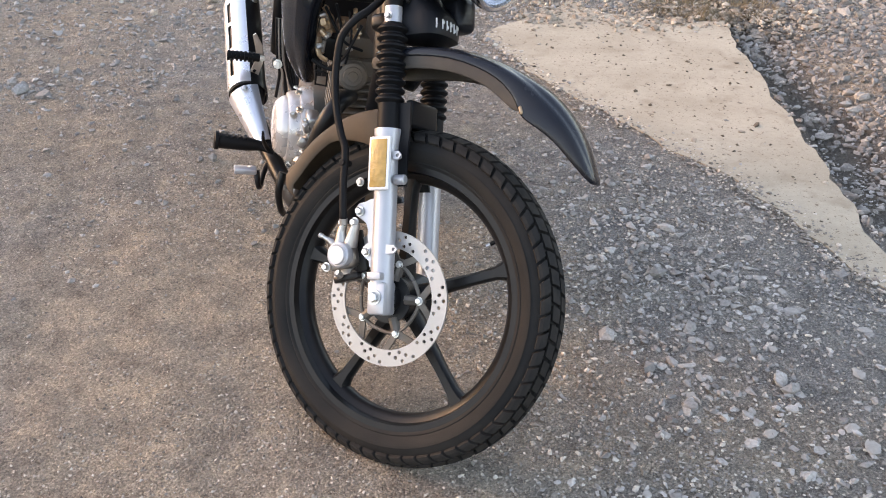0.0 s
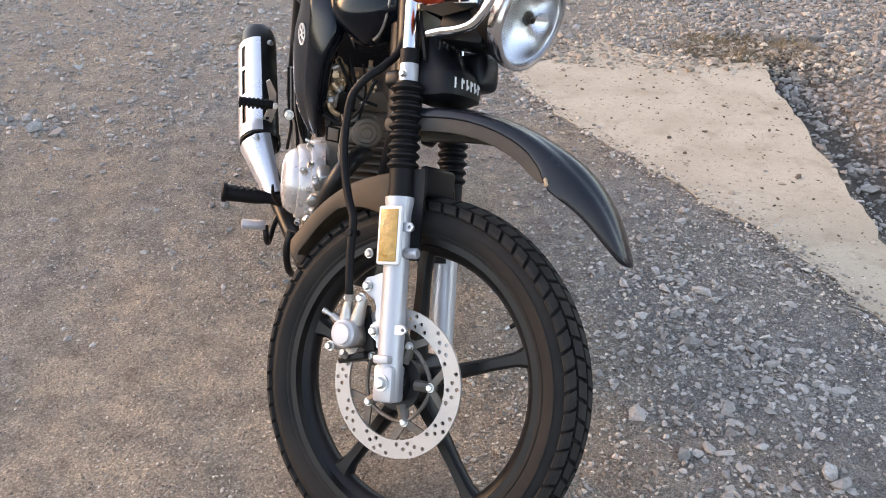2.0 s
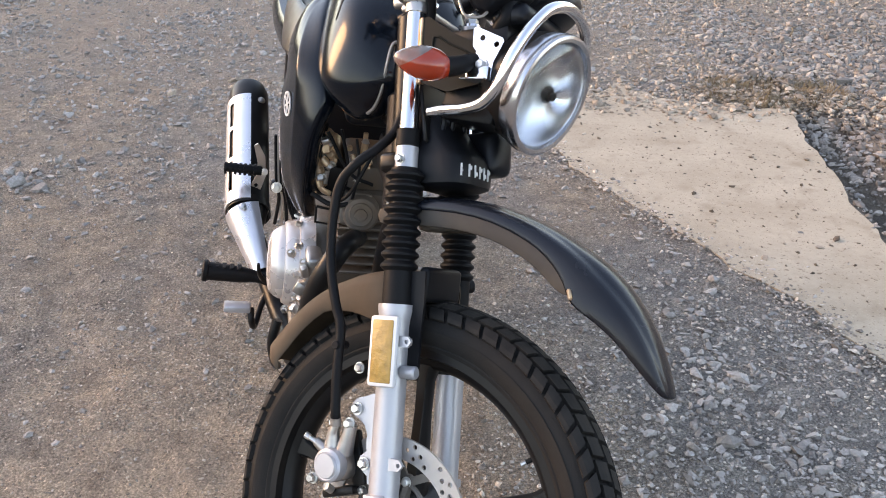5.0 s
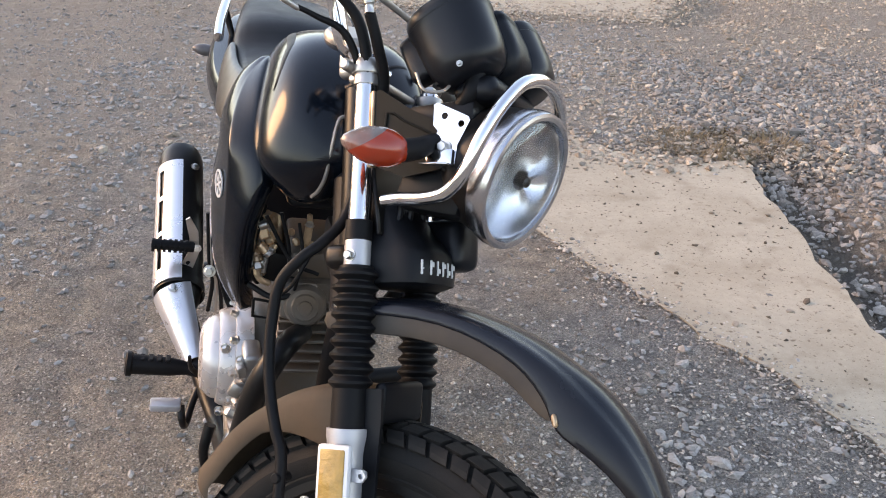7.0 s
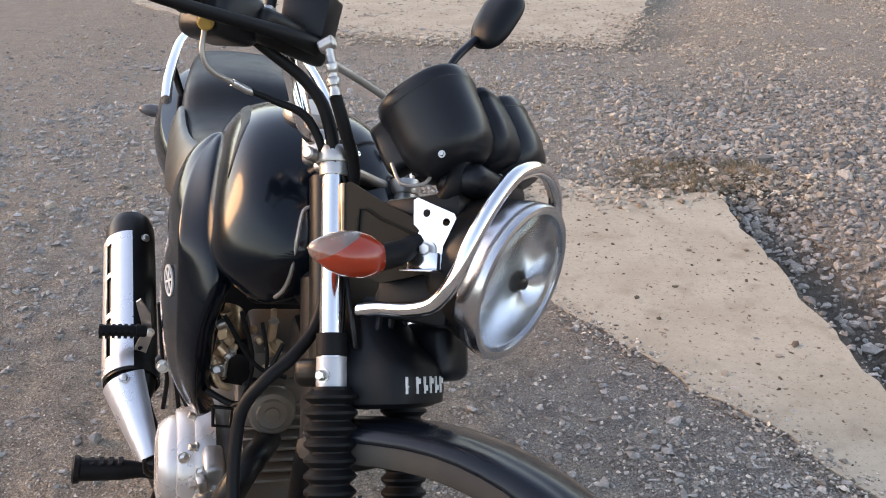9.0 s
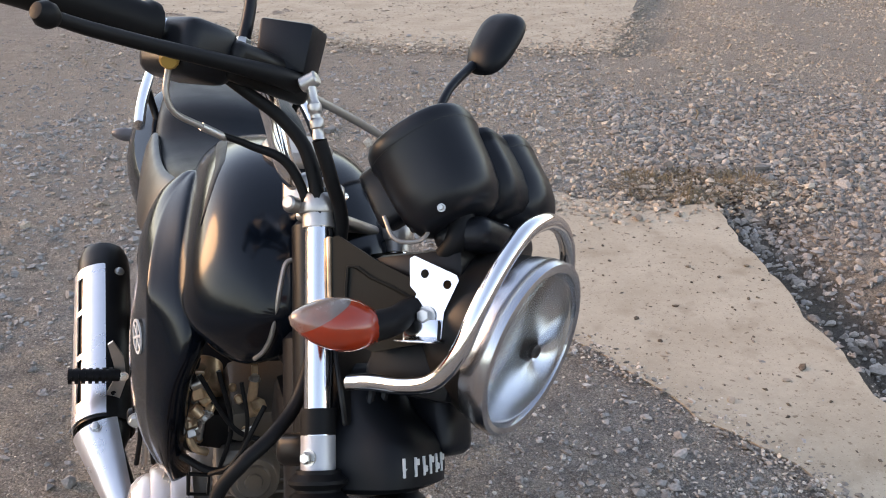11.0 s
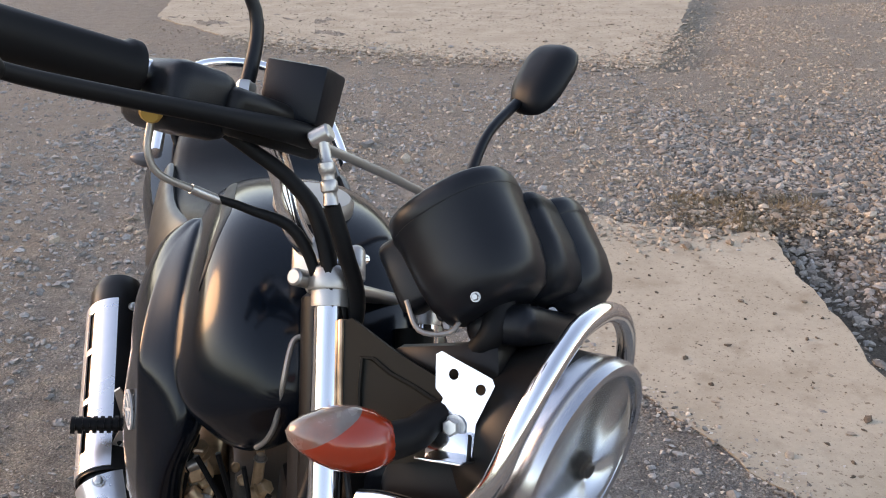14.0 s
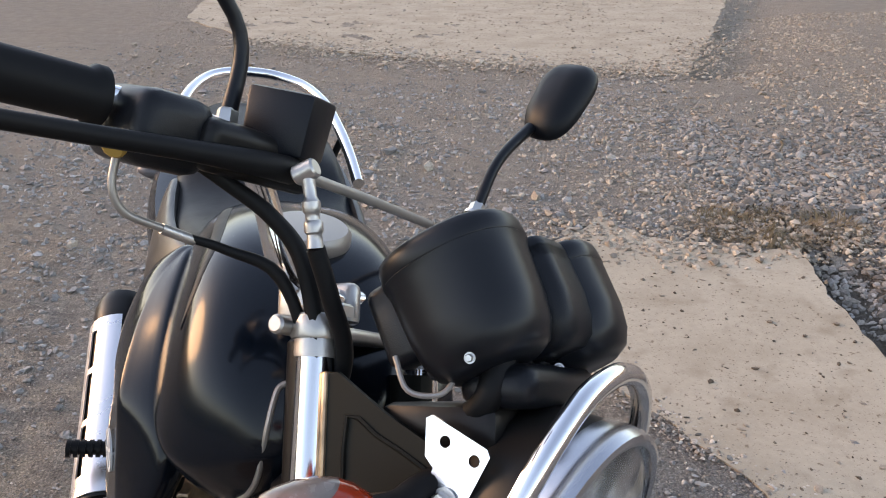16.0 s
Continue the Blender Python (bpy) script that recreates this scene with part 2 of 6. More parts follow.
def build_tyre(crown, width, bead, blocks):
    """Tyre turned round x, with raised tread blocks in five staggered rows."""
    w = width / 2
    prof = [(bead, -w * 0.66), (bead + 0.006, -w * 0.80), (bead + 0.010, -w * 0.84), (bead + 0.012, -w * 0.82), (bead + 0.020, -w * 0.95), (bead + 0.032, -w)]
    prof += [tread_point(crown, w, q / 8) for q in range(-8, 1)]
    prof = prof + [(r, -h) for r, h in prof[-2::-1]]
    bm = lathe(prof, 96, axis=(1, 0, 0))
    tr = bmesh.new()
    step = 2 * math.pi / blocks
    rows = [(-0.70, -0.45, 0.5, 0.30), (-0.40, -0.16, 0.0, -0.22), (-0.11, 0.11, 0.5, 0.22), (0.16, 0.40, 0.0, 0.22), (0.45, 0.70, 0.5, -0.30)]
    for q0, q1, ph, skew in rows:
        for k in range(blocks):
            lo, hi = [], []
            for e, share in ((0, 0.095), (1, 0.905)):
                for i in range(4):
                    u = i / 3
                    q = q0 + (q1 - q0) * u
                    a = step * (k + ph + share + skew * (u - 0.5))
                    a_in = step * (k + ph + 0.5 + (share - 0.5) * 0.97 + skew * (u - 0.5))
                    r, x = tread_point(crown, w, q, -0.002)
                    lo.append(tr.verts.new(ring_angle(a, r, x)))
                    rise = 0.0078 if abs(q) < 0.68 else 0.0062
                    r, x = tread_point(crown, w, q0 + (q1 - q0) * (0.5 + (u - 0.5) * 0.96), rise)
                    hi.append(tr.verts.new(ring_angle(a_in, r, x)))
            for i in range(3):
                tr.faces.new((hi[i], hi[i + 1], hi[i + 5], hi[i + 4]))
                tr.faces.new((lo[i], lo[i + 1], hi[i + 1], hi[i]))
                tr.faces.new((lo[i + 4], hi[i + 4], hi[i + 5], lo[i + 5]))
            tr.faces.new((lo[0], hi[0], hi[4], lo[4]))
            tr.faces.new((lo[3], lo[7], hi[7], hi[3]))
    return bm, tr


def build_rim():
    """Rim of a cast wheel."""
    prof = [(0.226, -0.032), (0.239, -0.033), (0.240, -0.029), (0.228, -0.024), (0.216, -0.016), (0.209, -0.010), (0.207, 0.0), (0.209, 0.010), (0.216, 0.016), (0.228, 0.024), (0.240, 0.029), (0.239, 0.033),
            (0.226, 0.032), (0.222, 0.018), (0.222, -0.018)]
    return lathe(prof, 96, axis=(1, 0, 0), closed=True)


def wheel_parts(w_, spoke_at):
    """Five spokes and the hub of a cast wheel."""
    for k in range(5):
        a = radians(spoke_at + 72 * k)
        d, q = Vector((0, math.cos(a), math.sin(a))), Vector((0, -math.sin(a), math.cos(a)))
        rings = []
        for r, w, h in ((0.030, 0.016, 0.020), (0.08, 0.0125, 0.016), (0.15, 0.0105, 0.0125), (0.19, 0.0115, 0.0125), (0.205, 0.016, 0.014), (0.214, 0.022, 0.014)):
            rings.append([d * r + q * w * u + Vector((h * v, 0, 0)) for u, v in ((-1, -0.5), (-0.6, -1), (0.6, -1), (1, -0.5), (1, 0.5), (0.6, 1), (-0.6, 1), (-1, 0.5))])
        part("spoke", loft(rings), BLACKMET, w_)
    hub = lathe([(0, -0.062), (0.022, -0.062), (0.024, -0.05), (0.042, -0.044), (0.046, -0.02), (0.036, 0.0), (0.040, 0.03), (0.042, 0.047), (0.026, 0.051), (0.022, 0.064), (0, 0.064)], 32, axis=(1, 0, 0))
    part("hub", hub, BLACKMET, w_)


wheel = fork_part("front_wheel", build_rim(), BLACKMET, "black cast alloy wheel with five spokes")
wheel_parts(wheel, 15)
body, lugs = build_tyre(0.305, 0.085, 0.232, 62)
part("tyre", body, RUBBER, wheel, "dusty black rubber tyre", angle=35)
tagged(part("tread", lugs, TREAD, wheel, "worn block tread", flat=True), kind="stuff")


def build_disc():
    """Drilled brake disc ring."""
    circ = lambda r, n: [(r * math.cos(2 * math.pi * k / n), r * math.sin(2 * math.pi * k / n)) for k in range(n)]
    holes = []
    for k in range(30):
        for j, (r, o) in enumerate(((0.1125, 0.0), (0.1045, 0.45), (0.0965, 0.9))):
            if (k + j) % 3 != 2:
                a = 2 * math.pi * (k + o) / 30
                holes.append((r * math.cos(a), r * math.sin(a), 0.0035))
    bm = bmesh.new()
    edges = []
    for lp in [circ(0.119, 96), circ(0.090, 80)] + [[(x + r * math.cos(a), y + r * math.sin(a)) for a in (2 * math.pi * i / 8 for i in range(8))] for x, y, r in holes]:
        vs = [bm.verts.new((0.0556, x, y)) for x, y in lp]
        edges += [bm.edges.new((vs[i], vs[(i + 1) % len(vs)])) for i in range(len(vs))]
    bmesh.ops.triangle_fill(bm, use_beauty=True, use_dissolve=False, edges=edges)
    ex = bmesh.ops.extrude_face_region(bm, geom=bm.faces[:])
    for v in (g for g in ex["geom"] if isinstance(g, bmesh.types.BMVert)):
        v.co.x += 0.004
    return bm


disc = part("brake_disc", build_disc(), DISC, wheel, "drilled steel brake disc", angle=30)


def carrier_arm(k):
    """One dark arm of the spider between hub and disc: a node with two splayed struts."""
    a = radians(-2 + 72 * k)
    bm = bmesh.new()
    for off in (-0.34, 0.34):
        p = [ring_angle(a + o, r, 0) for o, r in ((0.10 * math.copysign(1, off), 0.060), (off * 1.16, 0.0915), (off * 0.74, 0.0915), (0.0, 0.070))]
        lo_ = [bm.verts.new(q + V(0.0515, 0, 0)) for q in p]
        hi_ = [bm.verts.new(q + V(0.0555, 0, 0)) for q in p]
        bm.faces.new(hi_)
        bm.faces.new(lo_[::-1])
        for i in range(4):
            bm.faces.new((lo_[i], lo_[(i + 1) % 4], hi_[(i + 1) % 4], hi_[i]))
    tube([ring_angle(a - 0.62, 0.0585, 0.0525), ring_angle(a - 0.31, 0.0600, 0.0525), ring_angle(a, 0.0615, 0.0525), ring_angle(a + 0.31, 0.0600, 0.0525), ring_angle(a + 0.62, 0.0585, 0.0525)], 0.0036, 6, 2, bm=bm)
    tube([ring_angle(a, 0.035, 0.0515), ring_angle(a, 0.064, 0.0525)], [0.010, 0.008], 8, 1, bm=bm)
    rod(ring_angle(a, 0.063, 0.047), ring_angle(a, 0.063, 0.0558), 0.0105, 14, bm=bm)
    bmesh.ops.recalc_face_normals(bm, faces=bm.faces)
    return bm


carrier = part("disc_carrier", lathe([(0.024, 0.049), (0.044, 0.049), (0.044, 0.054), (0.024, 0.054)], 40, axis=(1, 0, 0), closed=True), BLACKMET, wheel)
for k in range(5):
    part("carrier_arm", carrier_arm(k), CARRIER, wheel, flat=True)
    part("disc_bolt", hexbolt(ring_angle(radians(-2 + 72 * k), 0.063, 0.0558), (1, 0, 0), 0.0055, 0.005), ZINC, wheel)
vs_ = part("valve_stem", rod((0.0, 0.184, 0.106), (0.003, 0.170, 0.098), 0.0035, 8), GAITER, wheel)
part("valve_cap", rod((0.003, 0.171, 0.0985), (0.005, 0.164, 0.0945), 0.0036, 8), ZINC, vs_)


# ---- fork
def build_lower_leg(s):
    """Cast lower leg with its axle foot and lugs."""
    x = 0.078 * s
    bm = lathe([(0, -0.030), (0.017, -0.030), (0.0195, -0.026), (0.0205, 0.02), (0.0205, 0.055), (0.0205, 0.06), (0.0205, 0.262), (0.022, 0.272), (0.0245, 0.284), (0.0245, 0.292), (0.0, 0.292)], 28, (x, 0, 0), (0, 0, 1))
    box((x, 0, -0.002), (0.040, 0.036, 0.058), bevel=0.006, bm=bm)
    box((x + 0.004 * s, 0.0, 0.036), (0.05, 0.028, 0.013), bevel=0.003, bm=bm)
    box((x + 0.012 * s, 0.022, 0.243), (0.010, 0.026, 0.011), bevel=0.003, bm=bm)
    return bm


for s in (1, -1):
    leg = fork_part("fork_leg", build_lower_leg(s), SILVER, "silver painted lower fork leg", base=LEGS)
    x = 0.078 * s
    part("axle_bolt", hexbolt((x + 0.0205 * s, 0.0, 0.0), (s, 0, 0), 0.0095, 0.009), ZINC, leg)
    g = [(0.0, 0.290), (0.0205, 0.290), (0.0205, 0.336)]
    for k in range(9):
        c0 = 0.337 + k * 0.0155
        rr = 0.0258 + 0.0002 * k
        g += [(0.0205, c0), (rr, c0 + 0.0052), (rr, c0 + 0.0082), (0.0205, c0 + 0.0135)]
    g += [(0.020, 0.478), (0.0, 0.478)]
    fork_part("fork_gaiter", lathe(g, 36, (x, 0, 0)), GAITER, "ribbed black rubber fork gaiter", base=LEGS)
    tb = fork_part("fork_tube", lathe([(0, 0.476), (0.0135, 0.476), (0.0135, 0.735), (0, 0.735)], 28, (x, 0, 0)), CHROME, "chrome fork stanchion", base=LEGS)
    part("collar", lathe([(0.0135, 0.478), (0.0158, 0.478), (0.0158, 0.508), (0.0135, 0.508)], 28, (x, 0, 0), closed=True), SILVER, tb)
    part("band", lathe([(0.0135, 0.509), (0.0162, 0.509), (0.0162, 0.532), (0.0135, 0.532)], 28, (x, 0, 0), closed=True), GAITER, tb)
    part("cap_nut", lathe([(0, 0.734), (0.010, 0.734), (0.010, 0.743), (0.008, 0.746), (0, 0.748)], 6, (x, 0, 0)), ZINC, tb, flat=True)

leg_r = [o for o in bike.children if o.name.startswith("fork_leg")][0]
ref = part("reflector_frame", box((0.1065, 0.0035, 0.229), (0.009, 0.043, 0.093), bevel=0.004), WHITE, leg_r, "white reflector frame")
part("reflector", box((0.1085, 0.0035, 0.229), (0.008, 0.033, 0.083), bevel=0.002), AMBER, leg_r, "amber rectangular reflector")
part("reflector_lug", plate([(0.022, -0.007), (0.036, -0.007), (0.041, 0.0), (0.036, 0.007), (0.022, 0.007)], 0.004, [(0.034, 0, 0.003)], axes((0, 1, 0), (0, 0, 1)), (0.096, 0.0, 0.243)), SILVER, leg_r)
part("lug", plate([(0.0, -0.009), (0.030, -0.007), (0.036, 0.0), (0.030, 0.007), (0.0, 0.009)], 0.005, [(0.029, 0, 0.003)], axes((0, 1, 0), (0, 0, 1)), (0.088, 0.0, 0.083)), SILVER, leg_r)
part("fender_boss", rod((0.083, 0.018, 0.203), (0.083, 0.042, 0.203), 0.009, 14), SILVER, leg_r)

# ---- brake caliper
carm = plate([(0.0, 0.176), (-0.026, 0.170), (-0.036, 0.166), (-0.050, 0.163), (-0.058, 0.154), (-0.056, 0.142), (-0.044, 0.135), (-0.034, 0.128), (-0.029, 0.116), (-0.030, 0.104), (-0.028, 0.094), (-0.038, 0.087), (-0.041, 0.077), (-0.034, 0.068), (-0.025, 0.062), (-0.024, 0.052), (0.0, 0.046)], 0.010, (), axes((0, 1, 0), (0, 0, 1)), (0.074, 0, 0))
cal_mount = part("caliper_mount", carm, SILVER, leg_r)
for q in ((-0.047, 0.149), (-0.030, 0.078)):
    part("mount_bolt", hexbolt((0.085, *q), (1, 0, 0), 0.0065, 0.007), ZINC, leg_r)
tilt14 = Matrix.Rotation(radians(14), 3, "X")
cal = box((0.072, -0.078, 0.076), (0.040, 0.040, 0.052), tilt14, 0.014, 3)
tube([(0.080, -0.066, 0.092), (0.084, -0.058, 0.112), (0.086, -0.052, 0.130)], [0.013, 0.010, 0.0085], 14, 4, bm=cal)
tube([(0.084, -0.083, 0.098), (0.088, -0.080, 0.116), (0.090, -0.074, 0.128)], [0.012, 0.008, 0.006], 14, 4, bm=cal)
tube([(0.082, -0.094, 0.090), (0.086, -0.104, 0.098), (0.088, -0.110, 0.102)], [0.010, 0.0075, 0.006], 12, 4, bm=cal)
tube([(0.072, -0.090, 0.058), (0.074, -0.102, 0.053), (0.076, -0.108, 0.052)], [0.010, 0.0085, 0.008], 12, 4, bm=cal)
cal = fork_part("brake_caliper", cal, ALLOY, "silver cast brake caliper", angle=50)
part("piston_cover", lathe([(0, 0), (0.022, 0), (0.0235, 0.004), (0.0225, 0.016), (0.019, 0.019), (0.0175, 0.0185), (0.016, 0.022), (0, 0.0225)], 32, (0.086, -0.077, 0.074), (1, 0, 0)), SILVER, cal)
part("bleed_nipple", rod((0.090, -0.107, 0.101), (0.093, -0.121, 0.108), 0.0038, 10), ZINC, cal)
part("bleed_cap", rod((0.092, -0.117, 0.106), (0.094, -0.124, 0.1095), 0.005, 10, 0.001), ZINC, cal)
part("brake_pad", box((0.058, -0.080, 0.034), (0.03, 0.054, 0.012), tilt14, 0.003), BLACKMET, cal)
part("pad_backing", box((0.060, -0.058, 0.082), (0.012, 0.022, 0.075), tilt14, 0.003), BLACKMET, cal)
part("pad_pin", rod((0.074, -0.088, 0.036), (0.086, -0.090, 0.043), 0.006, 10, 0.001), ZINC, cal)
for q in ((-0.110, 0.052), (-0.052, 0.132), (-0.076, 0.131)):
    part("caliper_bolt", hexbolt((0.088, *q), (1, 0, 0), 0.0062, 0.008), ZINC, cal)
hose = [(0.094, -0.072, 0.134), (0.098, -0.071, 0.150), (0.098, -0.072, 0.20), (0.095, -0.072, 0.258), (0.094, -0.083, 0.290), (0.093, -0.094, 0.332), (0.092, -0.099, 0.376), (0.092, -0.097, 0.420), (0.094, -0.086, 0.461),
        (0.090, -0.060, 0.489), (0.066, -0.045, 0.512), (0.035, -0.035, 0.55), (0.03, -0.01, 0.64), (0.048, 0.02, 0.70), (0.078, 0.028, 0.74), (0.097, 0.028, 0.772)]
hs = fork_part("brake_hose", tube(hose, 0.0068, 12, 6), GAITER, "black rubber brake hose")
part("hose_ferrule", tube([(0.094, -0.072, 0.128), (0.0965, -0.071, 0.138)], 0.0074, 12, 1), ROD, hs)
part("hose_clip", rod((0.08, -0.072, 0.236), (0.106, -0.072, 0.236), 0.006, 10, 0.001), GAITER, hs)

# ---- lower fender hugging the tyre
rings = []
for k in range(25):
    a = radians(85 + (142 - 85) * k / 24)
    r0 = 0.334 + 0.010 * math.sin(math.pi * min(1, k / 20)) - (0.010 if k > 22 else 0)
    w = 0.058 - 0.009 * (k / 24) ** 2 - (0.02 if k == 24 else 0)
    low = -0.030 - 0.075 * max(0, 1 - k / 13) ** 1.2
    sec = [(-1, low), (-0.985, -0.016), (-0.86, -0.003), (-0.4, 0.004), (0, 0.006), (0.4, 0.004), (0.86, -0.003), (0.985, -0.016), (1, low)]
    rings.append([ring_angle(a, r0 + d, w * u) for u, d in sec] + [ring_angle(a, r0 + d - 0.003, w * u * 0.96) for u, d in sec[::-1]])
hug = fork_part("lower_fender", loft(rings), DUSTY, "dust covered black plastic fender close over the tyre", angle=50)
br = box((0.014, 0.034, 0.323), (0.094, 0.016, 0.048), Matrix.Rotation(radians(-4), 3, "X"), 0.007, 3)
part("fender_front", br, NOSEBLACK, hug, "black plastic fender front block")
for s in (1, -1):
    part("fender_stay", loft([[V(0.061 * s, y0, c), V(0.066 * s, y0, c), V(0.066 * s, y1, c), V(0.061 * s, y1, c)] for y0, y1, c in (((-0.02, 0.042, 0.34), (-0.02, 0.042, 0.30), (-0.018, 0.038, 0.25), (0.0, 0.036, 0.195)) if s > 0 else ((-0.04, -0.01, 0.30), (-0.03, 0.0, 0.25), (-0.01, 0.012, 0.195)))]), NOSEBLACK, hug)
part("fender_bolt", hexbolt((0.062, -0.06, 0.205), (1, 0, 0), 0.006, 0.006), ZINC, hug)

# ---- upper beak fender
stations = [(-0.055, 0.446, 0.056, 0.020), (-0.02, 0.449, 0.060, 0.022), (0.05, 0.447, 0.060, 0.023), (0.114, 0.438, 0.058, 0.023), (0.171, 0.418, 0.056, 0.025), (0.215, 0.396, 0.056, 0.028), (0.240, 0.379, 0.056, 0.034),
            (0.260, 0.366, 0.0555, 0.044), (0.276, 0.354, 0.0555, 0.056), (0.292, 0.339, 0.0545, 0.058), (0.310, 0.319, 0.052, 0.052), (0.333, 0.284, 0.046, 0.040), (0.348, 0.246, 0.039, 0.029), (0.356, 0.216, 0.030, 0.016), (0.3595, 0.202, 0.022, 0.009), (0.360, 0.196, 0.012, 0.004)]
skirt_drop = (0.042, 0.046, 0.047, 0.047, 0.048, 0.051, 0.056, 0.060, 0.057)
rings, skirts = [], {1: [], -1: []}
for i, (b, c, w, drop) in enumerate(stations):
    b0, c0 = stations[max(i - 1, 0)][:2]
    b1, c1 = stations[min(i + 1, len(stations) - 1)][:2]
    t = V(0, b1 - b0, c1 - c0).normalized()
    nrm = V(0, -t.z, t.y)
    o = V(0, b, c)
    sec = [(-1.0, -1.0), (-1.0, -0.72), (-0.96, -0.42), (-0.80, -0.24), (-0.60, -0.20), (-0.52, -0.10), (-0.30, -0.03), (0, 0), (0.30, -0.03), (0.52, -0.10), (0.60, -0.20), (0.80, -0.24), (0.96, -0.42), (1.0, -0.72), (1.0, -1.0)]
    rings.append([o + V(w * u, 0, 0) + nrm * drop * d for u, d in sec] + [o + V(w * u * 0.95, 0, 0) + nrm * (drop * d * 0.97 - 0.003) for u, d in sec[::-1]])
    if i < len(skirt_drop):
        for s in (1, -1):
            top, low = min(drop * 0.72, 0.030), skirt_drop[i]
            skirts[s].append([o + V(s * (w - k), 0, 0) - nrm * d for k, d in ((0.0025, top), (0.0018, top * 0.4 + low * 0.6), (0.0035, low), (0.0065, low - 0.001), (0.0055, top))])
beak = fork_part("upper_fender", loft(rings), BEAK, "long satin black plastic beak fender", angle=60, subsurf=1)
for s in (1, -1):
    part("fender_skirt", loft(skirts[s]), SKIRT, beak, "dull dusty black lower skirt", angle=50, subsurf=1)
    part("skirt_clip", box((0.0555 * s, 0.244, 0.316), (0.006, 0.006, 0.014), Matrix.Rotation(radians(12), 3, "X"), 0.002, 1), GOLD, beak)


# ---- triple clamps and stem
lo = box((0, -0.030, 0.494), (0.130, 0.06, 0.030), bevel=0.010, seg=3)
fork_part("lower_clamp", lo, BLACKMET, base=LEGS)
part("clamp_bolt", hexbolt((0.0925, 0.0, 0.489), (1, 0, 0), 0.0055, 0.007), ZINC, [o for o in bike.children if o.name == "lower_clamp"][0])
up = box((0, -0.026, 0.720), (0.116, 0.034, 0.012), bevel=0.005, seg=3)
for s in (1, -1):
    lathe([(0.0135, 0.711), (0.0185, 0.711), (0.0195, 0.713), (0.0195, 0.727), (0.0185, 0.729), (0.0135, 0.729)], 28, (0.078 * s, 0, 0), closed=True, bm=up)
    lathe([(0.0135, 0.698), (0.0158, 0.698), (0.0162, 0.701), (0.0162, 0.711), (0.0135, 0.711)], 28, (0.078 * s, 0, 0), closed=True, bm=up)
    rod((0.078 * s, -0.017, 0.720), (0.106 * s, -0.017, 0.720), 0.0072, 14, bm=up)
upc = fork_part("upper_clamp", up, ALLOY, "silver cast upper fork clamp", base=LEGS)
part("stem_nut", hexbolt((0, -0.04, 0.733), (0, 0, 1), 0.014, 0.012), ZINC, upc)
fork_part("steering_stem", rod((0, -0.04, 0.49), (0, -0.04, 0.72), 0.024, 20), BLACKMET)

# ---- nose cover under the headlight
NOSE = ((0.457, 0.046, 0.0, 0.071), (0.462, 0.0530, -0.004, 0.083), (0.475, 0.0545, -0.008, 0.085), (0.497, 0.0540, -0.008, 0.083), (0.504, 0.0520, -0.008, 0.079), (0.522, 0.048, -0.008, 0.062), (0.545, 0.043, -0.010, 0.046), (0.568, 0.038, -0.010, 0.034), (0.574, 0.030, -0.006, 0.028))
rings = []
for c, w, b0, b1 in NOSE:
    arc = [(math.cos(radians(q)), math.sin(radians(q))) for q in (180, 166, 152, 138, 122, 104, 90, 76, 58, 42, 28, 14, 0)]
    rings.append([V(-w, b0, c)] + [V(w * math.copysign(abs(x) ** 0.72, x), b1 - 0.036 + 0.036 * max(y, 0.0) ** 0.72, c) for x, y in arc] + [V(w, b0, c)])
nose = fork_part("nose_cover", loft(rings), NOSEBLACK, "black plastic cover below the headlight with a pale maker's mark", angle=40)
for k in range(6):
    u = 0.0430 - k * 0.0122
    yy = 0.0490 + 0.036 * (1 - (abs(u) / 0.0545) ** 2.78) ** 0.36
    turn = Matrix.Rotation(-u * 9.0, 3, "Z")
    mk = box((u, yy, 0.480), (0.0026, 0.0022, 0.017), turn, 0.0004, 1)
    box((u - 0.0036, yy + 0.0002, 0.480 + (0.004 if k % 2 else -0.003)), (0.0040, 0.0020, 0.0055), turn, 0.0004, 1, bm=mk)
    part("mark", mk, LOGO, nose)
fork_part("lower_bracket", box((0.004, 0.018, 0.560), (0.104, 0.006, 0.085), Matrix.Rotation(radians(8), 3, "X"), 0.002, 1), BLACKMET, "black pressed bracket behind the headlight")
for q in ((0.040, 0.0), (0.026, 0.006), (-0.008, 0.004)):
    fork_part("wire", tube([(q[0], 0.034 + q[1], 0.518), (q[0] - 0.006, 0.040 + q[1], 0.545), (q[0] + 0.004, 0.046 + q[1], 0.570), (q[0], 0.060 + q[1], 0.592)], 0.0042, 8, 4), PLASTIC, "black wiring sleeve")
fork_part("horn_cover", box((-0.050, 0.062, 0.515), (0.05, 0.07, 0.065), Matrix.Rotation(radians(-12), 3, "Z"), 0.014, 3), PLASTIC)

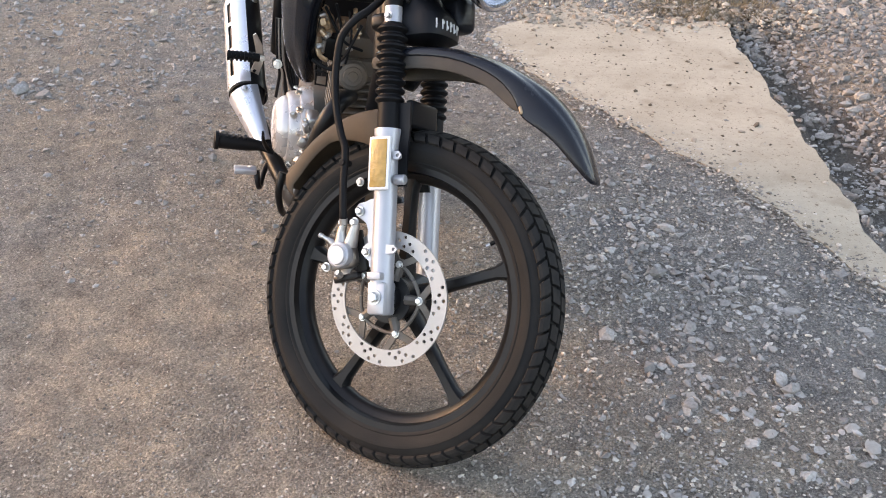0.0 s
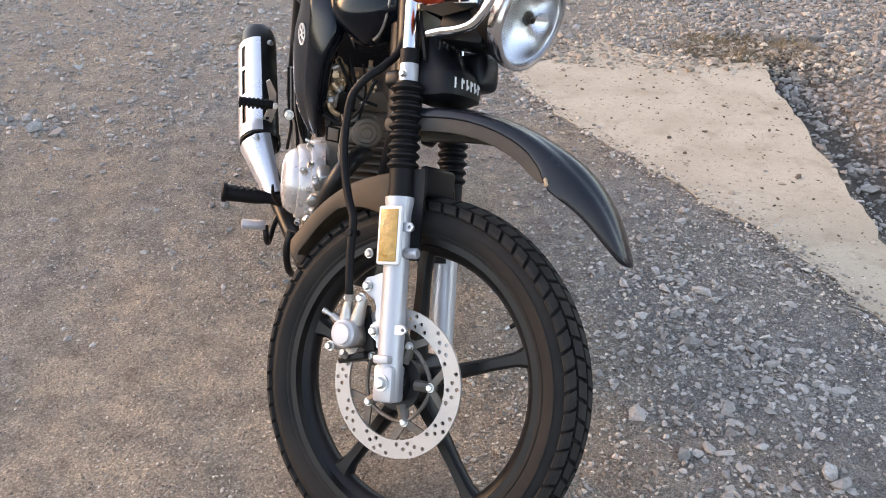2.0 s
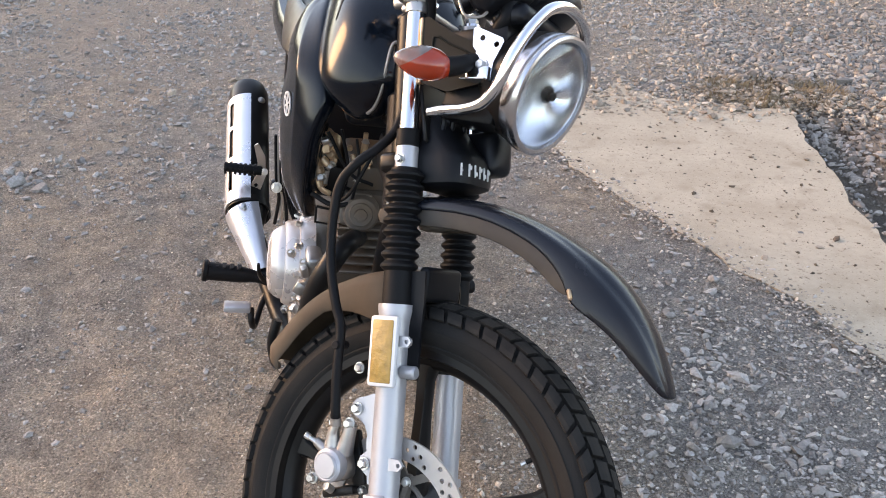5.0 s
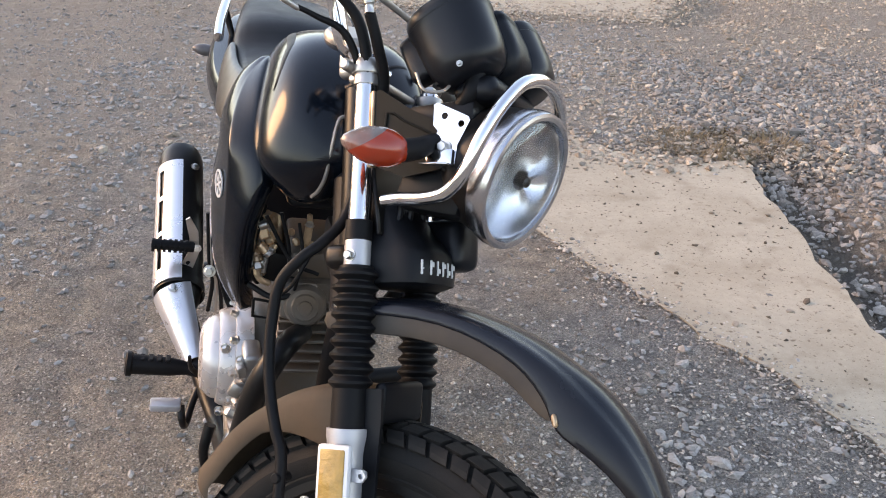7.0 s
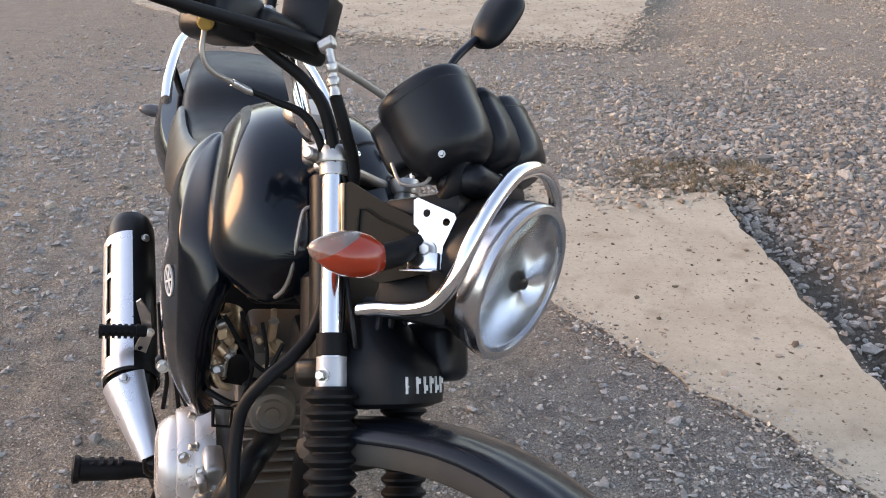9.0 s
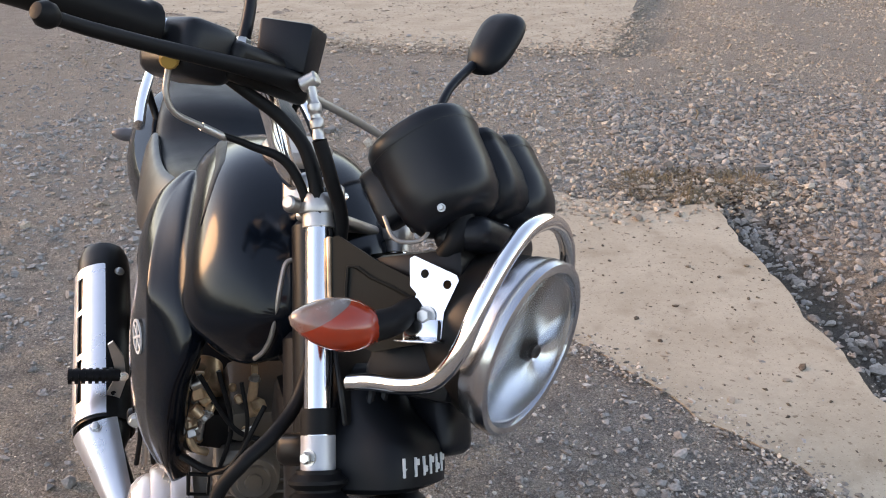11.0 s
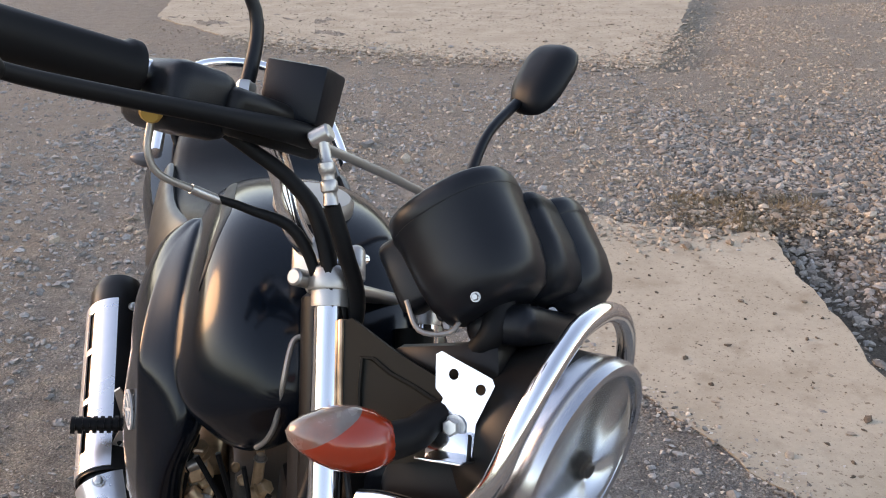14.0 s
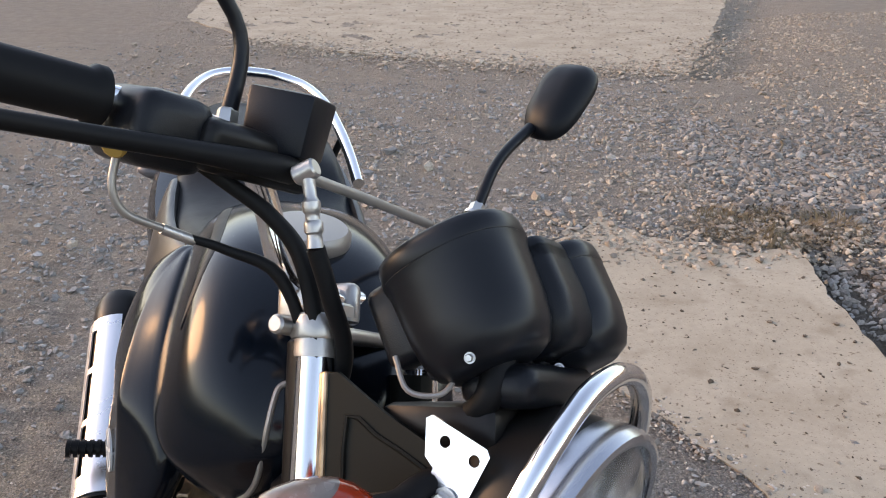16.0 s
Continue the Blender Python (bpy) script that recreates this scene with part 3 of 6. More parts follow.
# ---- headlight
HAX = V(math.sin(radians(3.7)), math.cos(radians(3.7)) * math.cos(radians(25.9)), -math.cos(radians(3.7)) * math.sin(radians(25.9)))
HC = V(0, 0.186, 0.579)
shell = lathe([(0, -0.105), (0.03, -0.103), (0.055, -0.09), (0.072, -0.06), (0.0785, -0.03), (0.079, -0.012), (0.076, -0.012), (0.070, -0.058), (0.05, -0.088), (0, -0.098)], 56, HC, HAX)
hl = fork_part("headlight", shell, BLACKMET, "round headlight with a dark shell")
part("headlight_rim", lathe([(0.076, -0.026), (0.0805, -0.024), (0.0835, -0.012), (0.084, -0.003), (0.0825, 0.002), (0.079, 0.0035), (0.0745, 0.002), (0.0725, -0.003), (0.0725, -0.012)], 64, HC, HAX, closed=True), RIMGREY, hl, "chrome headlight rim")
part("headlight_reflector", lathe([(r, -0.004 - 0.34 * (0.0725 - r) - 0.6 * (0.0725 ** 2 - r * r)) for r in (0.0725, 0.069, 0.065, 0.060, 0.054, 0.047, 0.039, 0.030, 0.020, 0.010, 0.0)], 72, HC, HAX), REFLECT, hl)
part("bulb_shield", lathe([(0, -0.017), (0.0045, -0.017), (0.0055, -0.019), (0.0055, -0.0265), (0, -0.0265)], 20, HC, HAX), BLACKMET, hl)
lens = part("headlight_lens", lathe([(0.0735, -0.004), (0.065, 0.003), (0.05, 0.008), (0.03, 0.011), (0, 0.0125), (0, 0.0105), (0.03, 0.009), (0.05, 0.006), (0.065, 0.001), (0.0735, -0.006)], 56, HC, HAX), CLEAR, hl, "clear headlight lens")
lens.visible_shadow = False
for s in (1, -1):
    part("headlight_ear", box((0.056 * s, 0.115, 0.60), (0.008, 0.07, 0.03), Matrix.Rotation(radians(-25), 3, "X"), 0.003), BLACKMET, hl)

guard = [(0.063, 0.035, 0.556), (0.068, 0.06, 0.556), (0.080, 0.10, 0.552), (0.090, 0.132, 0.556), (0.098, 0.158, 0.578), (0.099, 0.176, 0.610), (0.088, 0.193, 0.645), (0.062, 0.205, 0.674), (0.028, 0.211, 0.688), (0.0, 0.212, 0.691)]
guard = guard + [(-x, y, z) for x, y, z in guard[-2::-1]]
gd = fork_part("headlight_guard", tube(guard, 0.0078, 14, 6), CHROME, "chrome tube guard round the headlight")
for s in (1, -1):
    part("guard_tip", lathe([(0, -0.004), (0.005, -0.0035), (0.0078, 0), (0, 0.002)], 14, (0.063 * s, 0.035, 0.556), (0.2 * s, 1, 0)), CHROME, gd)

# Bracket block made large and black to stand for the gap's shade.
fork_part("headlight_bracket", box((0.008, 0.088, 0.572), (0.086, 0.085, 0.060), Matrix.Rotation(radians(-12), 3, "X"), 0.008, 2), NOSEBLACK, "dark headlight bracket, enlarged to stand for the shaded void behind the headlight")

# ---- headlight stay, signal plate and signal
yz = axes((0, 1, 0), (0, 0, 1))
stay = plate([(0.016, 0.600), (0.014, 0.688), (0.026, 0.690), (0.064, 0.664), (0.108, 0.640), (0.122, 0.610), (0.108, 0.588), (0.06, 0.582)], 0.004, (), yz, (0.060, 0, 0))
st = fork_part("headlight_stay", stay, OLIVE, "dark pressed metal headlight stay")
part("stay_rib", tube([(0.0645, 0.034, 0.605), (0.0645, 0.036, 0.660), (0.0645, 0.060, 0.648), (0.0645, 0.098, 0.628), (0.0645, 0.098, 0.616), (0.0645, 0.034, 0.605)], 0.002, 6, 2), OLIVE, st)
part("stay_tube", lathe([(0.0165, 0.582), (0.0200, 0.582), (0.0200, 0.690), (0.0165, 0.690)], 24, (-0.078, 0.0, 0), closed=True, start=60, sweep=359.99), OLIVE, st)
part("stay_edge", box((0.060, 0.016, 0.644), (0.012, 0.005, 0.092), bevel=0.002), GOLD, st)
pl = plate([(0.096, 0.590), (0.104, 0.622), (0.108, 0.630), (0.102, 0.637), (0.1025, 0.661), (0.107, 0.663), (0.146, 0.643), (0.148, 0.638), (0.133, 0.612), (0.130, 0.590)], 0.0025, [(0.1165, 0.6465, 0.0040), (0.1372, 0.6355, 0.0040)], yz, (0.069, 0, 0))
plt = fork_part("signal_plate", pl, CHROME, "bright plated bracket with two holes")
part("plate_bolt", hexbolt((0.072, 0.117, 0.610), (1, 0, 0), 0.0065, 0.007), ZINC, plt)

part("plate_flange", box((0.080, 0.1135, 0.5885), (0.026, 0.036, 0.0022), Matrix.Rotation(radians(-6), 3, "X"), 0.0008, 1), CHROME, plt)
part("plate_box", box((0.074, 0.1135, 0.598), (0.010, 0.034, 0.020), Matrix.Rotation(radians(-6), 3, "X"), 0.003, 2), CHROME, plt)

SA, SB = V(0.150, 0.030, 0.610), V(0.103, 0.092, 0.599)
sax = (SB - SA).normalized()
L = (SB - SA).length
prof = [(0, 0), (0.006, 0.003), (0.0115, 0.010), (0.0175, 0.021), (0.0215, 0.034), (0.0225, 0.045), (0.021, 0.056), (0.017, 0.066), (0.0115, 0.074), (0.0, L)]
sig = lathe(prof, 32, SA, sax)
shellb = sig.copy()
up_dir = V(0.45, 0.05, 0.89)
mid = SA + sax * 0.046
keep = lambda bm, s: bmesh.ops.bisect_plane(bm, geom=bm.verts[:] + bm.edges[:] + bm.faces[:], plane_co=mid + up_dir * 0.007 - sax * 0.014, plane_no=(up_dir - sax * 0.42) * s, clear_inner=True)
keep(sig, -1)
keep(shellb, 1)
sg = fork_part("turn_signal", shellb, LENSGREY, "teardrop turn signal with an orange lens and dull clear shell")
part("signal_lens", sig, LENSRED, sg, "orange signal lens")
part("signal_stalk", tube([tuple(SB - sax * 0.012), (0.094, 0.097, 0.606), (0.078, 0.100, 0.614), (0.064, 0.104, 0.620)], [0.0135, 0.0125, 0.011, 0.010], 14, 3), GAITER, sg)

# ---- instruments
def bucket(c, k, f, w, d, h, power=3.2, low=0.82):
    """A rounded instrument housing: c base centre, k the way its face looks, f its front."""
    k = Vector(k).normalized()
    f = (Vector(f) - k * Vector(f).dot(k)).normalized()
    s = f.cross(k)
    rings = []
    for z, m in ((0.0, low * 0.62), (0.006, low * 0.82), (0.018, low * 0.94), (0.035, low), (0.07, 0.5 + low * 0.5), (h - 0.0165, 1.0), (h - 0.016, 0.993), (h - 0.0155, 1.0), (h - 0.006, 0.99), (h - 0.002, 0.97), (h, 0.92)):
        rg = []
        for i in range(40):
            a = 2 * math.pi * i / 40
            cx, cy = math.cos(a), math.sin(a)
            e = (abs(cx) ** power + abs(cy) ** power) ** (-1 / power)
            rg.append(Vector(c) + k * z + s * cx * e * w * m + f * cy * e * d * m)
        rings.append(rg)
    return loft(rings)


KF = (0, -0.42, 0.91)
sp = fork_part("speedometer", bucket((0.0460, 0.1415, 0.693), KF, (0, 1, 0), 0.047, 0.051, 0.093, power=2.5, low=0.92), GLOSSY, "black speedometer housing")
part("housing_screw", hexbolt((0.0885, 0.142, 0.6985), (1, 0.25, -0.1), 0.0027, 0.004), ZINC, sp)
ta = fork_part("tachometer", bucket((-0.060, 0.158, 0.693), KF, (0, 1, 0), 0.043, 0.051, 0.088, power=2.7, low=0.98), GLOSSY, "black rev counter housing")
part("housing_screw", hexbolt((-0.020, 0.158, 0.695), (1, 0.4, 0), 0.003, 0.004), ZINC, ta)
fork_part("indicator_housing", bucket((-0.012, 0.152, 0.70), KF, (0, 1, 0), 0.034, 0.042, 0.078, power=6, low=1.0), PLASTIC, "black indicator lamp housing")
ig = fork_part("ignition_switch", box((0.052, 0.074, 0.724), (0.030, 0.036, 0.060), Matrix.Rotation(radians(25), 3, "X"), 0.008, 3), PLASTIC)
part("switch_rib", box((0.062, 0.094, 0.716), (0.010, 0.010, 0.066), Matrix.Rotation(radians(20), 3, "X"), 0.004, 2), PLASTIC, ig)
fork_part("wire_loop", tube([(0.075, 0.08, 0.70), (0.078, 0.092, 0.678), (0.070, 0.112, 0.676), (0.06, 0.12, 0.69)], 0.002, 8, 5), ROD)
fork_part("instrument_bracket", box((0.0, 0.10, 0.655), (0.11, 0.09, 0.03), bevel=0.008), BLACKMET)
for k in range(4):
    fork_part("instrument_cable", tube([(0.045 - 0.03 * k, 0.142, 0.70), (0.05 - 0.03 * k, 0.135, 0.672), (0.035 - 0.02 * k, 0.10, 0.655), (0.02, 0.05, 0.64)], [0.012, 0.010, 0.008, 0.007], 10, 4), GAITER)
fork_part("indicator_loom", box((-0.01, 0.142, 0.682), (0.13, 0.055, 0.03), None, 0.012, 3), PLASTIC)

# ---- handlebar
bar = [(0.345, -0.105, 0.858), (0.20, -0.072, 0.862), (0.125, -0.055, 0.862), (0.085, -0.050, 0.850), (0.058, -0.050, 0.815), (0.040, -0.050, 0.775), (0.015, -0.050, 0.757), (-0.03, -0.050, 0.752), (-0.085, -0.046, 0.755), (-0.140, -0.042, 0.762), (-0.195, -0.056, 0.785),
       (-0.235, -0.078, 0.802), (-0.345, -0.105, 0.805)]
hbm = fork_part("handlebar", tube(bar, 0.0105, 16, 6), CHROME, "chrome tubular handlebar")
for s in (1, -1):
    part("bar_clamp", box((-0.015 + 0.030 * s, -0.050, 0.748), (0.018, 0.034, 0.040), bevel=0.008, seg=3), ALLOY, hbm)
    gp = lathe([(0, 0), (0.019, 0), (0.020, 0.004), (0.0175, 0.010), (0.0175, 0.150), (0.0205, 0.154), (0.0205, 0.160), (0, 0.160)], 24, (0.356 * s, -0.108, 0.858 if s > 0 else 0.805), (-0.145 * s, 0.033, 0.004 if s > 0 else -0.004))
    part("grip", gp, GAITER, hbm, "black rubber grip")
swh = box((0.168, -0.060, 0.848), (0.056, 0.052, 0.078), axes((-0.97, 0.22, 0), (0, 0.3, 1)), 0.014, 3)
sw = fork_part("switch_housing", swh, PLASTIC, "black throttle and switch housing")
part("starter_button", rod((0.200, -0.050, 0.832), (0.209, -0.045, 0.822), 0.008, 12), BRASSY, sw)
sw2 = fork_part("switch_housing", box((-0.225, -0.076, 0.800), (0.055, 0.05, 0.054), axes((0.97, 0.22, 0), (0, 0.3, 1)), 0.014, 3), PLASTIC, "black left switch housing")
lev = fork_part("brake_lever", tube([(0.333, -0.039, 0.813), (0.30, -0.036, 0.815), (0.24, -0.026, 0.82), (0.18, -0.010, 0.824), (0.13, 0.004, 0.826), (0.10, 0.006, 0.828)], [0.0052, 0.0056, 0.0062, 0.007, 0.009, 0.010], 12, 5), GAITER, "black brake lever with a ball end")
part("lever_ball", lathe([(0, -0.010), (0.006, -0.0085), (0.0095, -0.003), (0.0095, 0.003), (0.006, 0.0085), (0, 0.010)], 18, (0.334, -0.039, 0.813), (1, 0, 0)), GAITER, lev)
mc = fork_part("master_cylinder", box((0.112, -0.018, 0.838), (0.10, 0.036, 0.030), axes((-1, 0.15, 0), (0, 0.5, 1)), 0.009, 3), BLACKMET, "black brake master cylinder with a square reservoir")
part("reservoir", box((0.094, -0.004, 0.864), (0.036, 0.050, 0.046), axes((0.95, 0.20, -0.12), (-0.20, 0.93, -0.25)), 0.004, 2, taper=1.08), PLASTIC, mc, "black square fluid reservoir")
bj = fork_part("banjo_bolt", rod((0.110, 0.018, 0.820), (0.108, 0.034, 0.826), 0.0072, 12, 0.0015), ALLOY)
part("hose_end", tube([(0.109, 0.027, 0.823), (0.105, 0.028, 0.806), (0.1045, 0.028, 0.803), (0.103, 0.028, 0.797), (0.1025, 0.028, 0.795), (0.1015, 0.028, 0.791), (0.101, 0.028, 0.789), (0.0995, 0.028, 0.783), (0.099, 0.028, 0.781), (0.0975, 0.028, 0.772)], [0.0050, 0.0044, 0.0064, 0.0064, 0.0050, 0.0050, 0.0066, 0.0066, 0.0052, 0.0058], 14, 2), ALLOY, bj)
tc = fork_part("throttle_cable", tube([(0.197, -0.056, 0.822), (0.195, -0.060, 0.802), (0.184, -0.060, 0.788), (0.160, -0.054, 0.782), (0.140, -0.048, 0.778)], 0.0028, 10, 5), ROD, "grey throttle cable elbow")
part("ferrule", tube([(0.158, -0.0535, 0.7815), (0.138, -0.0475, 0.777), (0.134, -0.046, 0.776)], [0.0038, 0.0038, 0.0030], 10, 3), ALLOY, tc)
part("cable_sheath", tube([(0.140, -0.048, 0.778), (0.115, -0.035, 0.772), (0.085, -0.012, 0.756), (0.06, -0.005, 0.70), (0.045, -0.015, 0.60)], [0.0030, 0.0036, 0.0050, 0.0045, 0.0045], 10, 5), GAITER, tc)
fork_part("wiring_loom", tube([(0.160, -0.045, 0.836), (0.125, -0.030, 0.818), (0.098, -0.010, 0.796), (0.078, 0.004, 0.764), (0.060, 0.004, 0.70), (0.05, -0.01, 0.58)], [0.005, 0.0058, 0.0062, 0.007, 0.007, 0.006], 10, 5), GAITER, "black taped wiring loom")
fork_part("brace_rod", tube([(0.045, -0.020, 0.838), (-0.05, -0.022, 0.838), (-0.16, -0.03, 0.838)], 0.0045, 10, 3), ROD, "thin grey metal rod between the handlebar ends")


def mirror(s, base, kink, neck, centre, long_axis, wide_axis, lx=0.058, wx=0.043):
    """A mirror on a bent stalk."""
    m = fork_part("mirror", tube([base, kink, neck], [0.0065, 0.0055, 0.006], 12, 6), PLASTIC, "black mirror on a bent stalk")
    r = axes(long_axis, wide_axis)
    rings = []
    for z, k in ((-0.020, 0.35), (-0.017, 0.62), (-0.010, 0.86), (-0.002, 0.98), (0.004, 1.0), (0.007, 0.97)):
        rg = []
        for i in range(36):
            a = 2 * math.pi * i / 36
            cx, cy = math.cos(a), math.sin(a)
            e = (abs(cx) ** 3.0 + abs(cy) ** 3.0) ** (-1 / 3.0)
            rg.append(Vector(centre) + r @ Vector((cx * e * lx * k, (cy * e * (1 + 0.10 * cx) - 0.16 * cx * e) * wx * k, z)))
        rings.append(rg)
    part("mirror_shell", loft(rings), NOSEBLACK, m)
    part("mirror_glass", lathe([(0, 0), (wx * 0.8, 0), (wx * 0.8, 0.001), (0, 0.001)], 24, Vector(centre) + r @ Vector((0, 0, 0.0075)), r @ Vector((0, 0, 1))), MIRROR, m)
    part("perch", rod((0.112, -0.050, 0.852) if s > 0 else (-0.215, -0.066, 0.805), base, 0.008, 12), BLACKMET, m)
    part("stalk_nut", hexbolt(base, Vector(kink) - Vector(base), 0.008, 0.012), ZINC, m)


mirror(1, (0.112, -0.046, 0.862), (0.115, -0.035, 0.933), (0.178, -0.04, 0.985), (0.233, -0.03, 1.02), (0.9, 0.1, 0.45), (-0.3, 0.5, 0.8))
mirror(-1, (-0.172, 0.012, 0.845), (-0.197, 0.026, 0.904), (-0.243, 0.042, 0.951), (-0.269, 0.064, 0.985), (-0.43, 0.38, 0.82), (0.37, 0.74, -0.55), 0.052, 0.034)

# ---- tank and shrouds (bike frame)
TANK_Y = [-0.026, -0.034, -0.050, -0.075, -0.11, -0.15, -0.20, -0.30, -0.39, -0.45, -0.49]
TANK_W = [0.34, 0.47, 0.69, 0.895, 0.98, 1.0, 1.0, 1.0, 0.90, 0.76, 0.60]
TANK_T = [0.790, 0.812, 0.838, 0.862, 0.886, 0.904, 0.915, 0.905, 0.878, 0.850, 0.825]
TANK_B = [0.782, 0.766, 0.742, 0.728, 0.731, 0.734, 0.735, 0.722, 0.705, 0.71, 0.73]
HALF = [(0.0, 1.0), (0.03, 0.994), (0.06, 0.965), (0.085, 0.890), (0.100, 0.78), (0.109, 0.66), (0.1165, 0.54), (0.1225, 0.42), (0.1275, 0.28), (0.130, 0.17), (0.122, 0.07), (0.106, -0.06), (0.074, -0.24), (0.040, -0.20), (0.0, 0.0)]


def tank_point(y, k):
    """The tank's right flank: y along it, k along the half section from the top."""
    w, t, b = (float(np.interp(-y, [-q for q in TANK_Y], v)) for v in (TANK_W, TANK_T, TANK_B))
    i = min(int(k), len(HALF) - 2)
    x, z = Vector(HALF[i]).lerp(Vector(HALF[i + 1]), k - i)
    return V(x * w, y, b + (t - b) * z)


rings = []
for y in TANK_Y:
    h = [tank_point(y, k) for k in range(len(HALF))]
    rings.append(h + [V(-q.x, q.y, q.z) for q in h[-2:0:-1]])
tank = part("fuel_tank", loft(rings), PAINT, bike, "glossy black fuel tank", subsurf=2, angle=80)
bpy.context.view_layer.update()
tank_skin = tank.evaluated_get(bpy.context.evaluated_depsgraph_get())


def on_tank(p, lift):
    """The place on the tank's skin nearest to p, lifted off it."""
    _, q, n_, _ = tank_skin.closest_point_on_mesh(p)
    return q + n_ * lift


rings = []
for q in smooth_path([(-0.33, 2.3, 2.75), (-0.28, 2.4, 2.95), (-0.24, 2.55, 3.1), (-0.205, 2.8, 3.35), (-0.180, 3.15, 3.65), (-0.160, 3.6, 4.05), (-0.147, 4.0, 4.45), (-0.137, 4.45, 4.75), (-0.131, 4.9, 5.0)], 4):
    rings.append([on_tank(tank_point(q.x, q.y + (q.z - q.y) * u / 4), 0.0003 if u in (0, 4) else 0.0011) for u in range(5)])
part("tank_strip", loft(rings, closed=False), NOSEBLACK, tank, "dark pointed strip on the tank flank")
part("tank_edge", tube([on_tank(V(*q), 0.0012) for q in ((0.016, -0.038, 0.8491), (0.0278, -0.040, 0.8424), (0.032, -0.041, 0.8281), (0.0344, -0.043, 0.7996), (0.0378, -0.046, 0.7672), (0.0434, -0.050, 0.7401), (0.0513, -0.054, 0.7246))], 0.0026, 8, 5), ROD, tank, "thin grey edge strip on the tank front")
cap = lathe([(0, 0), (0.037, 0), (0.040, 0.004), (0.040, 0.014), (0.036, 0.019), (0, 0.021)], 40, (0.0, -0.192, 0.902), (0, 0.04, 1))
part("fuel_cap", cap, ROD, tank, "silver fuel filler cap")

SHROUD = ((0.852, (0.105, -0.285), (0.108, -0.292), (0.107, -0.305)), (0.82, (0.119, -0.20), (0.139, -0.25), (0.141, -0.32)), (0.77, (0.119, -0.135), (0.158, -0.167), (0.165, -0.30)), (0.72, (0.113, -0.10), (0.158, -0.146), (0.168, -0.29)),
          (0.66, (0.130, -0.10), (0.157, -0.136), (0.177, -0.28)), (0.60, (0.132, -0.11), (0.155, -0.143), (0.175, -0.265)), (0.53, (0.128, -0.14), (0.144, -0.175), (0.163, -0.24)), (0.475, (0.116, -0.18), (0.122, -0.19), (0.128, -0.215)))


def shroud(s):
    """Side panel of the tank: a narrow flank, a sharp crease and a broad forward face with a return lip."""
    lines = [smooth_path([(*row[k], row[0]) for row in SHROUD], 3) for k in (1, 2, 3)]
    rings = []
    for i, c, r in zip(*lines):
        face = i.lerp(c, 0.5) + V(0.002, 0.003, 0)
        flank = c.lerp(r, 0.5) + V(0.007, 0.0, 0)
        pts = [r, flank, c.lerp(r, 0.07), c, c.lerp(i, 0.07), face, i.lerp(c, 0.08) + V(0.002, 0.002, 0), i, i + V(-0.020, -0.012, 0), i + V(-0.024, -0.030, 0), c + V(-0.018, -0.030, 0), r + V(-0.012, -0.004, 0)]
        rings.append([V(q.x * s, q.y, q.z) for q in pts])
    return loft(rings)


for s in (1, -1):
    sh = part("tank_shroud", shroud(s), PAINT, bike, "glossy black side panel below the tank", angle=75, subsurf=1)
    if s > 0:
        em = lathe([(0.0170, 0), (0.0205, 0), (0.0205, 0.002), (0.0170, 0.002)], 32, closed=True)
        for k in range(3):
            box((0, 0, 0.001), (0.0034, 0.036, 0.002 - 0.0003 * k), Matrix.Rotation(radians(60 * k), 3, "Z"), 0.0004, 1, bm=em)
        bpy.context.view_layer.update()
        _, at, out, _ = sh.evaluated_get(bpy.context.evaluated_depsgraph_get()).closest_point_on_mesh(V(0.172, -0.178, 0.685))
        em.transform(Matrix.Translation(at + out * 0.0006) @ axes(V(0, 0, 1).cross(out), V(0, 0, 1)).to_4x4())
        part("emblem", em, LOGO, sh, "round pale emblem")

# ---- seat, tail and rail
def seat_ring(y, w, zb, zt):
    pts = []
    for u, v in ((-1.0, 0), (-1.0, 0.45), (-0.96, 0.80), (-0.84, 0.96), (-0.35, 1.02), (0, 1.03), (0.35, 1.02), (0.84, 0.96), (0.96, 0.80), (1.0, 0.45), (1.0, 0)):
        pts.append(V(w * u, y, zb + (zt - zb) * v))
    return pts


